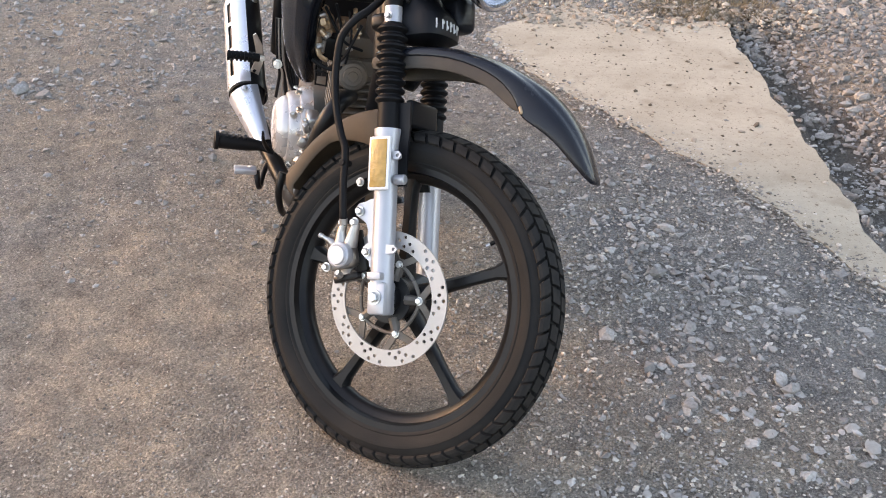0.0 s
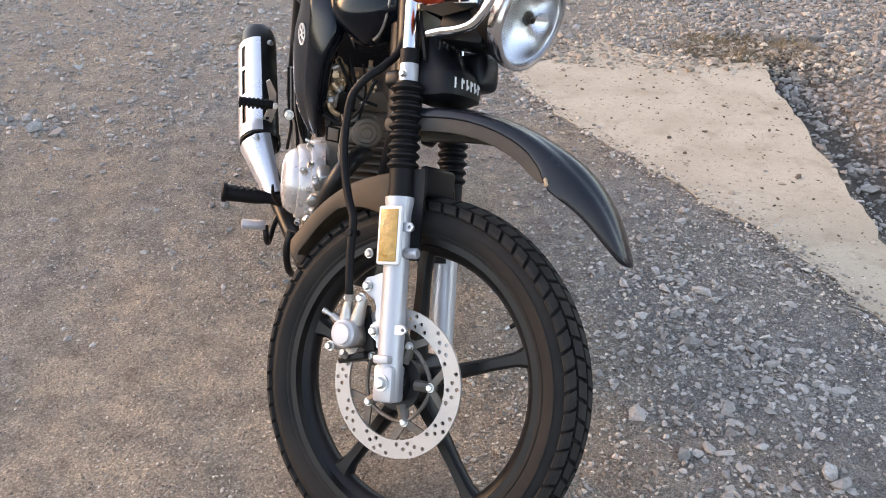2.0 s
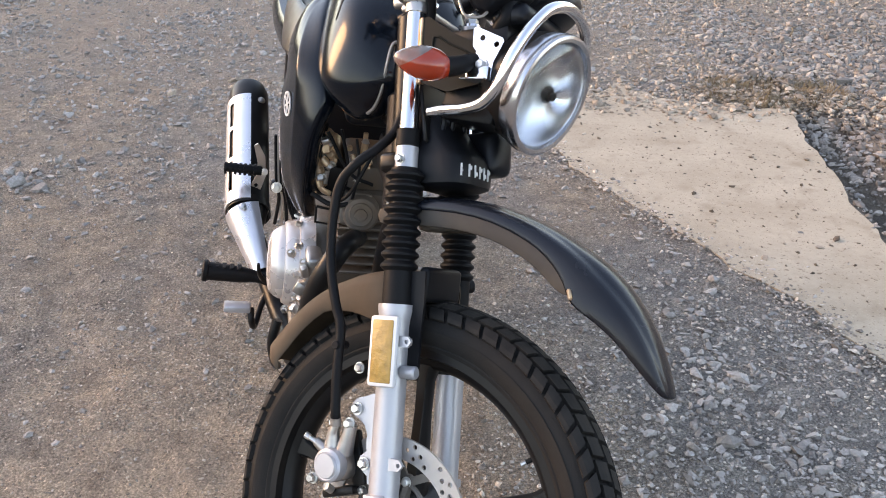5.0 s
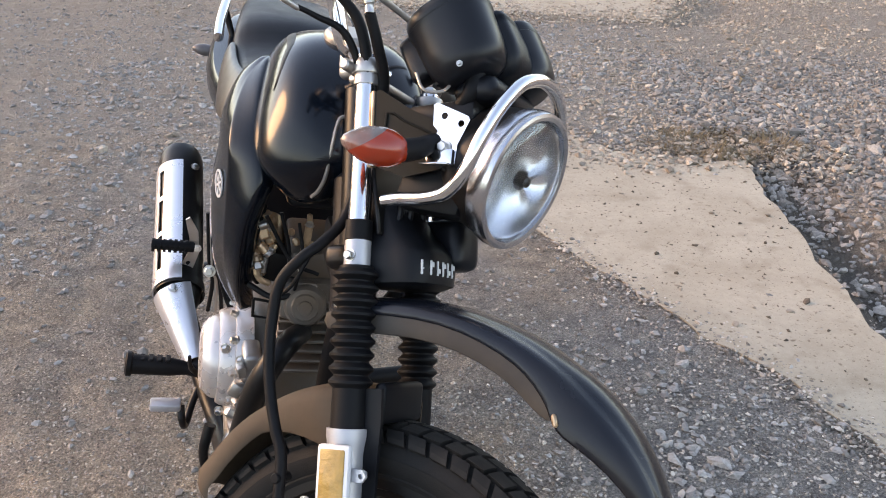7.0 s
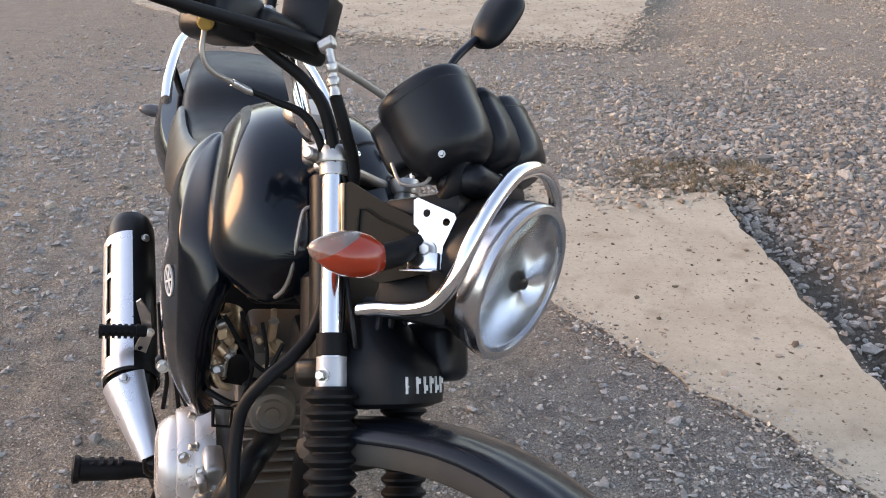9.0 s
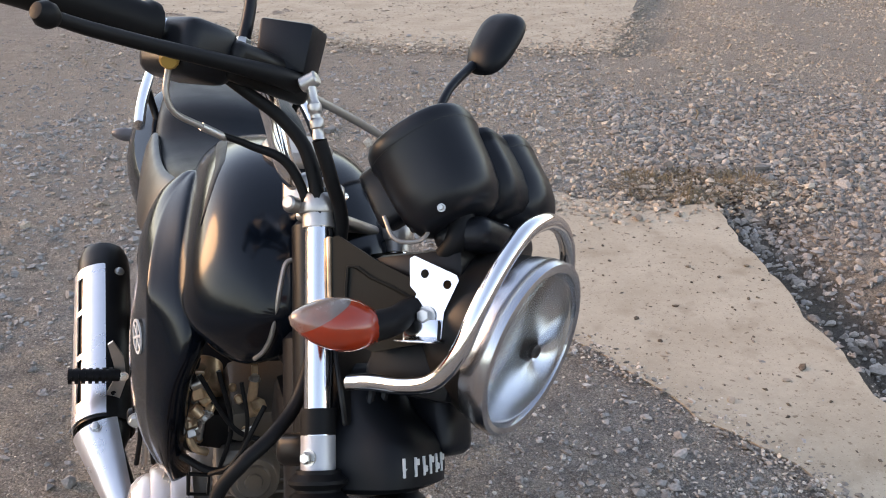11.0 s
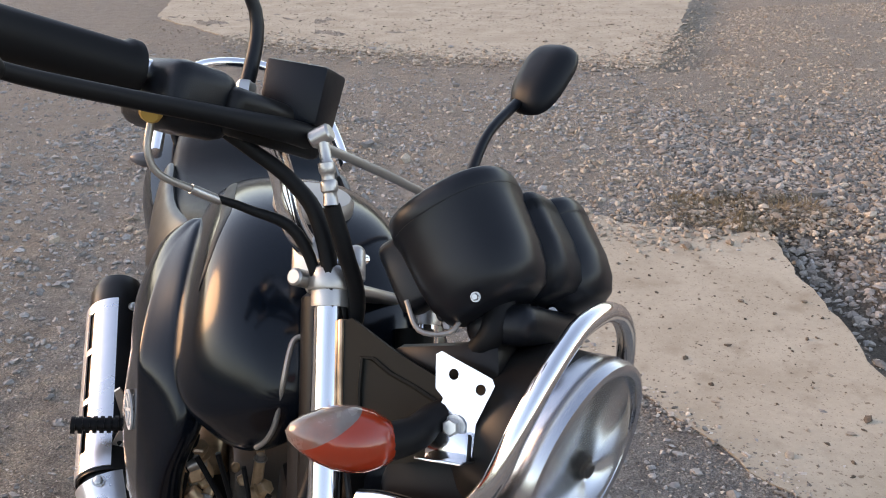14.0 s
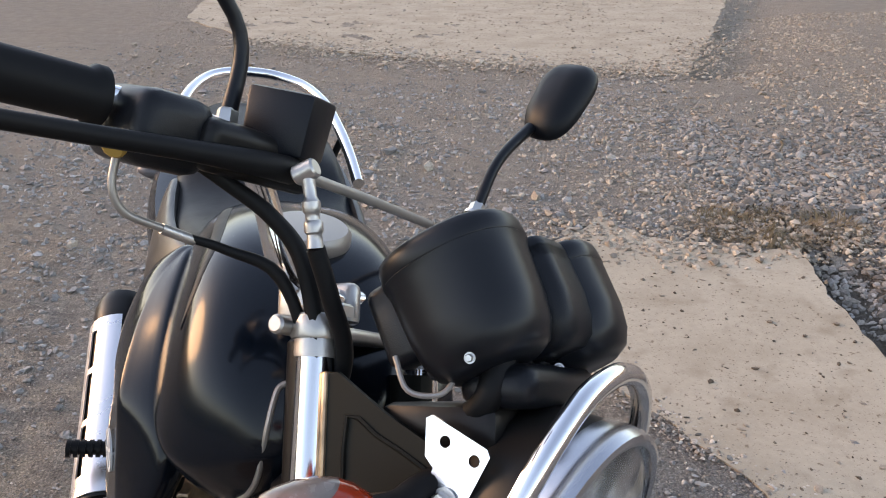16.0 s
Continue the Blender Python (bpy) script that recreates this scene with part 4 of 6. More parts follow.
rings = [seat_ring(y, w, zb, zt) for y, w, zb, zt in ((-0.40, 0.085, 0.71, 0.825), (-0.45, 0.105, 0.70, 0.815), (-0.52, 0.128, 0.69, 0.79), (-0.62, 0.142, 0.68, 0.772), (-0.70, 0.145, 0.68, 0.772), (-0.76, 0.142, 0.685, 0.785),
                                                      (-0.80, 0.138, 0.69, 0.812), (-0.86, 0.134, 0.70, 0.822), (-0.98, 0.122, 0.72, 0.828), (-1.10, 0.104, 0.75, 0.828), (-1.14, 0.09, 0.765, 0.815))]
part("seat", loft(rings), VINYL, bike, "black vinyl two-step seat", subsurf=1, angle=80)
for s in (1, -1):
    rings = []
    for y, x0, z0, x1, z1 in ((-0.36, 0.040, 0.790, 0.070, 0.70), (-0.42, 0.078, 0.785, 0.110, 0.695), (-0.48, 0.112, 0.776, 0.148, 0.682), (-0.54, 0.134, 0.768, 0.170, 0.672), (-0.60, 0.143, 0.764, 0.172, 0.675), (-0.70, 0.146, 0.770, 0.166, 0.700), (-0.78, 0.142, 0.780, 0.154, 0.735)):
        rings.append([V(x * s, y, z) for x, z in ((x0 - 0.012, z0 + 0.006), (x0, z0), ((x0 + x1) / 2 + 0.003, (z0 + z1) / 2), (x1, z1), (x1 - 0.014, z1 - 0.004), (x0 - 0.02, z0 - 0.02))])
    part("side_panel", loft(rings), SIDEPANEL, bike, "smooth black side panel below the seat", subsurf=1, angle=50)
rings = []
for y, w0, w1, z0, z1 in ((-0.56, 0.128, 0.135, 0.62, 0.70), (-0.66, 0.135, 0.158, 0.605, 0.70), (-0.78, 0.140, 0.180, 0.60, 0.71), (-0.90, 0.138, 0.188, 0.615, 0.725), (-1.02, 0.125, 0.178, 0.645, 0.745), (-1.15, 0.10, 0.140, 0.69, 0.765), (-1.24, 0.06, 0.08, 0.73, 0.775)):
    rings.append([V(w0, y, z0), V(w1 - 0.008, y, z0 + (z1 - z0) * 0.35), V(w1, y, z0 + (z1 - z0) * 0.62), V(w1 - 0.008, y, z1), V(w0 - 0.01, y, z1 + 0.004), V(-w0 + 0.01, y, z1 + 0.004), V(-w1 + 0.008, y, z1), V(-w1, y, z0 + (z1 - z0) * 0.62),
                  V(-w1 + 0.008, y, z0 + (z1 - z0) * 0.35), V(-w0, y, z0)])
part("tail_cowl", loft(rings), PAINT, bike, "black tail cowl", subsurf=1, angle=60)
rail = [(0.163, -0.85, 0.762), (0.158, -0.93, 0.785), (0.146, -1.02, 0.812), (0.128, -1.12, 0.835), (0.095, -1.21, 0.848), (0.045, -1.25, 0.855), (0, -1.255, 0.857)]
rail = rail + [(-x, y, z) for x, y, z in rail[-2::-1]]
gr = part("grab_rail", tube(rail, 0.0105, 14, 6), CHROME, bike, "chrome pillion grab rail")
for s in (1, -1):
    part("rail_stay", tube([(0.150 * s, -1.0, 0.806), (0.135 * s, -1.0, 0.76), (0.12 * s, -0.98, 0.72)], 0.007, 10, 3), BLACKMET, gr)
for s in (1,):
    rs = part("rear_turn_signal", lathe([(0, 0), (0.007, 0.005), (0.012, 0.018), (0.014, 0.030), (0.012, 0.05), (0.010, 0.07), (0, 0.07)], 20, (0.214 * s, -1.06, 0.69), (-0.9 * s, 0.3, 0)), DULLSHELL, bike, "dull rear turn signal")

# ---- exhaust
MA, MB = V(0.208, -0.575, 0.272), V(0.222, -0.965, 0.448)
max_ = (MB - MA).normalized()
muf = lathe([(0, -0.02), (0.028, -0.02), (0.040, 0.01), (0.047, 0.05), (0.049, 0.37), (0.0485, 0.415), (0.042, 0.438), (0.03, 0.444), (0.022, 0.444), (0.020, 0.42), (0, 0.42)], 40, MA, max_)
mf = part("muffler", muf, BLACKMET, bike, "black upswept muffler with a bright heat shield")
head = [(0.030, -0.120, 0.478), (0.052, -0.075, 0.488), (0.078, -0.045, 0.470), (0.098, -0.045, 0.420), (0.108, -0.060, 0.350), (0.112, -0.09, 0.27), (0.115, -0.16, 0.20), (0.125, -0.32, 0.165), (0.155, -0.44, 0.19), (0.185, -0.52, 0.235), tuple(MA)]
part("exhaust_pipe", tube(head, [0.016, 0.0175, 0.0185, 0.0185, 0.0185, 0.019, 0.020, 0.021, 0.022, 0.024, 0.028], 18, 6), BLACKMET, mf)


def shield(a, b, r0, r1, start, sweep, slots):
    """Curved heat shield between two points, with slots cut through."""
    a, b = Vector(a), Vector(b)
    d = (b - a).normalized()
    right = (V(1, 0, 0) - d * d.x).normalized()
    upv = right.cross(d)
    upv = upv if upv.z > 0 else -upv
    n, m = 60, 30
    bm = bmesh.new()
    L = (b - a).length
    vs = [[[None, None] for _ in range(m + 1)] for _ in range(n + 1)]
    for i in range(n + 1):
        for j in range(m + 1):
            an = radians(start + sweep * j / m)
            r = r0 + (r1 - r0) * i / n
            for k in (0, 1):
                vs[i][j][k] = bm.verts.new(a + d * L * i / n + (right * math.cos(an) + upv * math.sin(an)) * (r - 0.0025 * k))
    gap = lambda i, j: any(s0 <= (i + 0.5) / n <= s1 and j0 <= j < j1 for s0, s1, j0, j1 in slots)
    solid = [[not gap(i, j) for j in range(m)] for i in range(n)]
    ok = lambda i, j: 0 <= i < n and 0 <= j < m and solid[i][j]
    for i in range(n):
        for j in range(m):
            if not solid[i][j]:
                continue
            for k in (0, 1):
                bm.faces.new((vs[i][j][k], vs[i + 1][j][k], vs[i + 1][j + 1][k], vs[i][j + 1][k]))
            for (di, dj, p, q) in ((-1, 0, (i, j), (i, j + 1)), (1, 0, (i + 1, j), (i + 1, j + 1)), (0, -1, (i, j), (i + 1, j)), (0, 1, (i, j + 1), (i + 1, j + 1))):
                if not ok(i + di, j + dj):
                    bm.faces.new((vs[p[0]][p[1]][0], vs[q[0]][q[1]][0], vs[q[0]][q[1]][1], vs[p[0]][p[1]][1]))
    bmesh.ops.delete(bm, geom=[v for v in bm.verts if not v.link_faces], context="VERTS")
    return bm


SH0, SH1 = MA + max_ * 0.030, MA + max_ * 0.372
sl = part("heat_shield", shield(SH0, SH1, 0.053, 0.053, -25, 118, [(0.10, 0.36, 14, 18), (0.40, 0.66, 14, 18), (0.70, 0.93, 14, 18)]), SATIN, mf, "bright metal heat shield with three slots", angle=30)
part("shield_bolt", hexbolt(SH1 - max_ * 0.02 + V(-0.028, 0.02, 0.046), (-0.3, 0.4, 0.85), 0.007, 0.005), ZINC, mf)
part("lower_shield", shield((0.168, -0.465, 0.205), tuple(SH0 - max_ * 0.006), 0.026, 0.051, -18, 132, []), SATIN, mf, "bright metal pipe shield", angle=30)
part("shield_bolt", hexbolt((0.222, -0.560, 0.318), (0.2, 0.5, 0.8), 0.007, 0.005), ZINC, mf)
part("muffler_clamp", lathe([(0.0478, 0), (0.0500, 0), (0.0500, 0.02), (0.0478, 0.02)], 40, MA + max_ * 0.024, max_, closed=True), BLACKMET, mf)

# ---- pegs and pedal
pg = part("pillion_peg", rod((0.185, -0.613, 0.384), (0.268, -0.613, 0.387), 0.0105, 16), GAITER, bike, "ribbed black pillion foot peg")
for k in range(7):
    part("peg_rib", lathe([(0.0105, 0), (0.0135, 0), (0.0135, 0.006), (0.0105, 0.006)], 16, (0.198 + 0.0105 * k, -0.613, 0.3845), (1, 0, 0.03), closed=True), GAITER, pg)
pb = part("peg_bracket", plate([(0.186, 0.335), (0.200, 0.330), (0.207, 0.345), (0.196, 0.372), (0.196, 0.400), (0.206, 0.440), (0.198, 0.446), (0.180, 0.415), (0.176, 0.37)], 0.006, [(0.196, 0.346, 0.005)], axes((1, 0, 0), (0, 0, 1)), (0, -0.618, 0)), ALLOY, bike, "alloy pillion peg bracket")
part("bracket_bolt", hexbolt((0.180, -0.607, 0.385), (0, 1, 0.2), 0.006, 0.006), ZINC, pb)
part("muffler_hanger", box((0.208, -0.602, 0.322), (0.034, 0.012, 0.016), None, 0.004, 2), BLACKMET, pb)
fp = part("foot_peg", tube([(0.150, -0.40, 0.220), (0.185, -0.41, 0.226), (0.22, -0.412, 0.229), (0.292, -0.412, 0.234)], [0.011, 0.012, 0.0175, 0.0195], 16, 3), GAITER, bike, "black rubber rider foot peg")
for k in range(5):
    part("peg_pad", box((0.222 + 0.015 * k, -0.412, 0.2455 + 0.0006 * k), (0.010, 0.022, 0.006), None, 0.002, 1), GAITER, fp)
part("peg_end", lathe([(0, 0), (0.020, 0), (0.023, 0.003), (0.023, 0.010), (0.019, 0.013), (0, 0.013)], 20, (0.284, -0.412, 0.2335), (1, 0, 0.06)), GAITER, fp)
bp = part("brake_pedal", tube([(0.150, -0.43, 0.21), (0.172, -0.40, 0.165), (0.185, -0.35, 0.143), (0.192, -0.335, 0.165), (0.195, -0.35, 0.186)], 0.007, 10, 5), BLACKMET, bike, "steel rear brake pedal")
part("pedal_pad", box((0.222, -0.35, 0.187), (0.054, 0.03, 0.014), bevel=0.004), SILVER, bp, "bright pedal pad")
part("brake_arm", tube([(0.165, -0.40, 0.22), (0.182, -0.36, 0.26), (0.186, -0.35, 0.29)], [0.006, 0.005, 0.003], 8, 3), BLACKMET, bp)

# ---- engine
eng = box((0.0, -0.32, 0.30), (0.20, 0.34, 0.20), bevel=0.03, seg=3)
box((0.0, -0.30, 0.18), (0.16, 0.30, 0.06), bevel=0.02, seg=2, bm=eng)
en = part("engine", eng, ENGINE, bike, "grey alloy single-cylinder engine")
cover = lathe([(0, 0.172), (0.040, 0.172), (0.056, 0.168), (0.066, 0.158), (0.070, 0.150), (0.071, 0.1435), (0.078, 0.1425), (0.082, 0.136), (0.084, 0.124), (0.0845, 0.1185), (0.091, 0.1175), (0.094, 0.110), (0.095, 0.090), (0, 0.08)], 72, (0, -0.275, 0.338), (1, 0, 0))
part("clutch_cover", cover, COVER, en, "silver clutch cover with stepped round faces", angle=24)
for k in range(7):
    a = radians(-20 + 34 * k)
    part("cover_bolt", hexbolt((0.117, -0.275 + 0.088 * math.cos(a), 0.338 + 0.088 * math.sin(a)), (1, 0.4 * math.cos(a), 0.4 * math.sin(a)), 0.0058, 0.009), ZINC, en)
clut = tube([(0.112, -0.168, 0.262), (0.120, -0.158, 0.240), (0.112, -0.150, 0.215), (0.100, -0.150, 0.198)], [0.012, 0.011, 0.010, 0.008], 12, 4)
part("oil_pipe", clut, ALLOY, en, "cast lug below the clutch cover")
for q, z_, an in (((0.112, -0.150, 0.388), (0.014, 0.02, 0.020), 15), ((0.117, -0.148, 0.356), (0.020, 0.02, 0.024), -25), ((0.110, -0.145, 0.326), (0.014, 0.02, 0.030), 30), ((0.122, -0.148, 0.310), (0.016, 0.02, 0.020), 50), ((0.113, -0.145, 0.285), (0.022, 0.02, 0.018), 10)):
    part("case_lug", box(q, z_, Matrix.Rotation(radians(an), 3, "Y") @ Matrix.Rotation(radians(an * 0.6), 3, "Z"), 0.004, 2), ALLOY, en)
part("kick_shaft", tube([(0.150, -0.175, 0.268), (0.158, -0.165, 0.225), (0.150, -0.17, 0.18), (0.14, -0.19, 0.155)], [0.010, 0.008, 0.0075, 0.0075], 12, 4), BLACKMET, en)
side = box((0.095, -0.185, 0.335), (0.03, 0.06, 0.15), bevel=0.008, seg=3)
box((0.10, -0.24, 0.235), (0.05, 0.16, 0.04), bevel=0.01, bm=side)
part("crankcase_side", side, ALLOY, en)
for q in ((0.112, -0.166, 0.398), (0.114, -0.162, 0.34), (0.112, -0.166, 0.272), (0.134, -0.206, 0.395), (0.136, -0.206, 0.275), (0.092, -0.158, 0.375)):
    part("case_bolt", hexbolt(q, (0.3, 1, 0), 0.0062, 0.008), ZINC, en)
for k in range(9):
    part("fin", box((0.0, -0.185 - 0.006 * k * 0.4, 0.415 + 0.016 * k), (0.13, 0.13, 0.006), Matrix.Rotation(radians(-8), 3, "X"), 0.002, 1), ENGINE, en)
cyl = box((0.0, -0.195, 0.48), (0.095, 0.095, 0.16), Matrix.Rotation(radians(-8), 3, "X"), 0.012, 2)
part("cylinder", cyl, ENGINE, en, "finned cylinder")
hd = box((0.0, -0.195, 0.585), (0.12, 0.11, 0.05), Matrix.Rotation(radians(-8), 3, "X"), 0.012, 2)
box((0.04, -0.15, 0.52), (0.06, 0.07, 0.06), Matrix.Rotation(radians(20), 3, "X"), 0.012, 2, bm=hd)
part("cylinder_head", hd, ENGINE, en)
part("tappet_cover", lathe([(0, 0.014), (0.010, 0.014), (0.011, 0.011), (0.019, 0.011), (0.021, 0.008), (0.027, 0.007), (0.031, 0.002), (0.033, -0.03), (0, -0.03)], 32, (0.032, -0.112, 0.526), (0.1, 1, 0.22)), ENGINE, en, "round dark tappet cover")
carb = part("carburettor", rod((0.085, -0.20, 0.575), (0.085, -0.26, 0.60), 0.026, 18), GOLD, bike, "brassy stained carburettor")
FITTINGS = (((0.104, -0.175, 0.585), (0.098, -0.165, 0.640), 0.012), ((0.090, -0.16, 0.632), (0.112, -0.16, 0.612), 0.007), ((0.112, -0.165, 0.60), (0.104, -0.15, 0.575), 0.010), ((0.045, -0.155, 0.585), (0.030, -0.145, 0.605), 0.010), ((0.036, -0.150, 0.60), (0.034, -0.150, 0.640), 0.006),
            ((0.100, -0.158, 0.645), (0.100, -0.158, 0.612), 0.006), ((0.094, -0.150, 0.640), (0.108, -0.150, 0.634), 0.007), ((0.104, -0.15, 0.606), (0.092, -0.145, 0.596), 0.007), ((0.106, -0.15, 0.590), (0.100, -0.15, 0.558), 0.0045), ((0.092, -0.15, 0.585), (0.094, -0.15, 0.560), 0.004),
            ((0.082, -0.152, 0.606), (0.086, -0.145, 0.600), 0.006), ((0.048, -0.155, 0.592), (0.040, -0.145, 0.576), 0.008), ((0.034, -0.158, 0.655), (0.031, -0.158, 0.596), 0.0042))
for k, (a_, b_, r_) in enumerate(FITTINGS):
    part("fitting", rod(a_, b_, r_, 12), ALLOY if k in (1, 5, 6, 9) else GOLD, carb)
    part("fitting_nut", hexbolt(b_, Vector(b_) - Vector(a_), r_ * 0.9, r_ * 0.8), ALLOY if k % 3 else GOLD, carb)
part("float_bracket", box((0.094, -0.170, 0.612), (0.026, 0.02, 0.022), Matrix.Rotation(radians(30), 3, "Y"), 0.005, 2), GOLD, carb)
part("overflow_pipe", tube([(0.110, -0.15, 0.575), (0.100, -0.14, 0.555), (0.085, -0.145, 0.545)], 0.005, 8, 3), GOLD, carb)
for q, s_, an in (((0.099, -0.156, 0.622), 0.016, 20), ((0.090, -0.154, 0.612), 0.012, 50), ((0.104, -0.152, 0.598), 0.013, -25), ((0.050, -0.156, 0.610), 0.010, 35), ((0.058, -0.158, 0.625), 0.009, 10)):
    part("lever_plate", box(q, (s_, s_ * 0.8, s_ * 1.2), Matrix.Rotation(radians(an), 3, "Y") @ Matrix.Rotation(radians(an * 0.7), 3, "X"), 0.0025, 1), GOLD, carb)
part("carburettor_bowl", box((0.075, -0.185, 0.565), (0.075, 0.06, 0.05), Matrix.Rotation(radians(-12), 3, "Y"), 0.008, 2), BLACKMET, bike)
part("choke_wire", tube([(0.118, -0.155, 0.655), (0.121, -0.150, 0.62), (0.119, -0.150, 0.575), (0.112, -0.155, 0.55)], 0.003, 8, 5), GOLD, bike)
for k, (x0, x1) in enumerate(((0.158, 0.160), (0.152, 0.148), (0.146, 0.136), (0.142, 0.124))):
    part("cable", tube([(0.172 - 0.004 * k, -0.37, 0.56), (0.164 - 0.004 * k, -0.365, 0.47), (x0 - 0.002, -0.37, 0.43), (x1, -0.375, 0.37)], 0.0036, 8, 4), ROD if k % 2 else GAITER, bike)
cb_ = part("cable_bracket", box((0.160, -0.372, 0.455), (0.030, 0.02, 0.022), None, 0.006, 2), BLACKMET, bike)
part("bracket_bolt", hexbolt((0.163, -0.36, 0.456), (0.2, 1, 0.2), 0.008, 0.007), ZINC, cb_)
part("fuel_line", tube([(0.10, -0.17, 0.66), (0.112, -0.14, 0.62), (0.116, -0.14, 0.57), (0.10, -0.16, 0.54)], 0.005, 8, 5), GAITER, bike)
for a_, b_, c_, r_ in (((0.10, -0.13, 0.66), (0.06, -0.11, 0.60), (0.02, -0.10, 0.585), 0.003), ((0.08, -0.12, 0.67), (0.062, -0.115, 0.60), (0.07, -0.13, 0.53), 0.0028), ((0.055, -0.11, 0.66), (0.046, -0.10, 0.61), (0.05, -0.12, 0.54), 0.0024),
                     ((0.115, -0.14, 0.545), (0.08, -0.12, 0.535), (0.04, -0.115, 0.545), 0.0045), ((0.03, -0.09, 0.64), (0.06, -0.08, 0.575), (0.085, -0.10, 0.545), 0.003)):
    part("wire", tube([a_, b_, c_], r_, 8, 6), GAITER, bike)
part("wire_clip", tube([(0.106, -0.13, 0.526), (0.105, -0.13, 0.497), (0.082, -0.13, 0.494), (0.082, -0.13, 0.522), (0.106, -0.13, 0.526)], 0.0026, 8, 1), BLACKMET, bike)
part("frame_tube", tube([(0.0, 0.045, 0.66), (-0.008, -0.02, 0.58), (-0.01, -0.07, 0.45), (-0.01, -0.09, 0.30), (0.0, -0.14, 0.18), (0.05, -0.5, 0.17)], 0.017, 14, 5), NOSEBLACK, bike, "black steel frame tubes")
part("frame_tube", tube([(0.0, 0.02, 0.74), (0.0, -0.15, 0.70), (0.0, -0.4, 0.66), (0.0, -0.6, 0.5), (0.0, -0.62, 0.25)], 0.022, 14, 5), BLACKMET, bike)
part("head_tube", rod((0, 0.075, 0.600), (0, -0.025, 0.768), 0.030, 24), NOSEBLACK, bike)
part("gusset", box((0, -0.03, 0.66), (0.05, 0.10, 0.06), bevel=0.008), NOSEBLACK, bike)
# Added black block stands in for the shade below the tank.
part("under_tank_shade", box((0.0, -0.20, 0.695), (0.15, 0.16, 0.04), bevel=0.015, seg=3), PLASTIC, bike, "black block added for the shade under the tank")
for q in range(3):
    part("cable", tube([(0.148 - 0.006 * q, -0.27, 0.60), (0.155 - 0.006 * q, -0.30, 0.52), (0.14 - 0.006 * q, -0.32, 0.44), (0.12, -0.30, 0.40)], 0.003, 8, 4), GAITER, bike)
part("side_cover", box((0.0, -0.47, 0.58), (0.24, 0.20, 0.20), bevel=0.03, seg=3), PLASTIC, bike, "black side cover below the seat")

# ---- rear wheel and stand
RW = pose(0, -0.93, 0.305)
rw = part("rear_wheel", build_rim(), BLACKMET, bike, "black cast rear wheel", RW)
wheel_parts(rw, 20)
body, lugs = build_tyre(0.308, 0.110, 0.232, 62)
part("tyre", body, RUBBER, rw, "black rear tyre", angle=35)
tagged(part("tread", lugs, TREAD, rw, "worn block tread", flat=True), kind="stuff")
part("swing_arm", tube([(0.10, -0.45, 0.30), (0.10, -0.70, 0.30), (0.10, -0.95, 0.305)], 0.018, 12, 3), BLACKMET, bike)
part("swing_arm", tube([(-0.10, -0.45, 0.30), (-0.10, -0.70, 0.30), (-0.10, -0.95, 0.305)], 0.018, 12, 3), BLACKMET, bike)
for s in (1, -1):
    part("shock_absorber", tube([(0.115 * s, -0.86, 0.33), (0.125 * s, -0.76, 0.62)], 0.024, 14, 1), BLACKMET, bike)
part("rear_fender", tube([(0, -0.70, 0.66), (0, -1.0, 0.68), (0, -1.2, 0.62), (0, -1.30, 0.5)], 0.06, 12, 4, flat=0.3), PLASTIC, bike)
ss = part("side_stand", tube([(-0.10, -0.40, 0.20), (-0.16, -0.46, 0.10), (-0.218, -0.52, 0.036)], 0.010, 12, 3), BLACKMET, bike, "steel side stand resting on the ground")
part("stand_foot", box((-0.222, -0.52, 0.0365), (0.05, 0.035, 0.005), Matrix.Rotation(radians(8.77), 3, "Y"), 0.002, 1), BLACKMET, ss)
part("foot_peg", rod((-0.15, -0.40, 0.22), (-0.29, -0.41, 0.232), 0.016, 16), GAITER, bike, "black rubber rider foot peg")

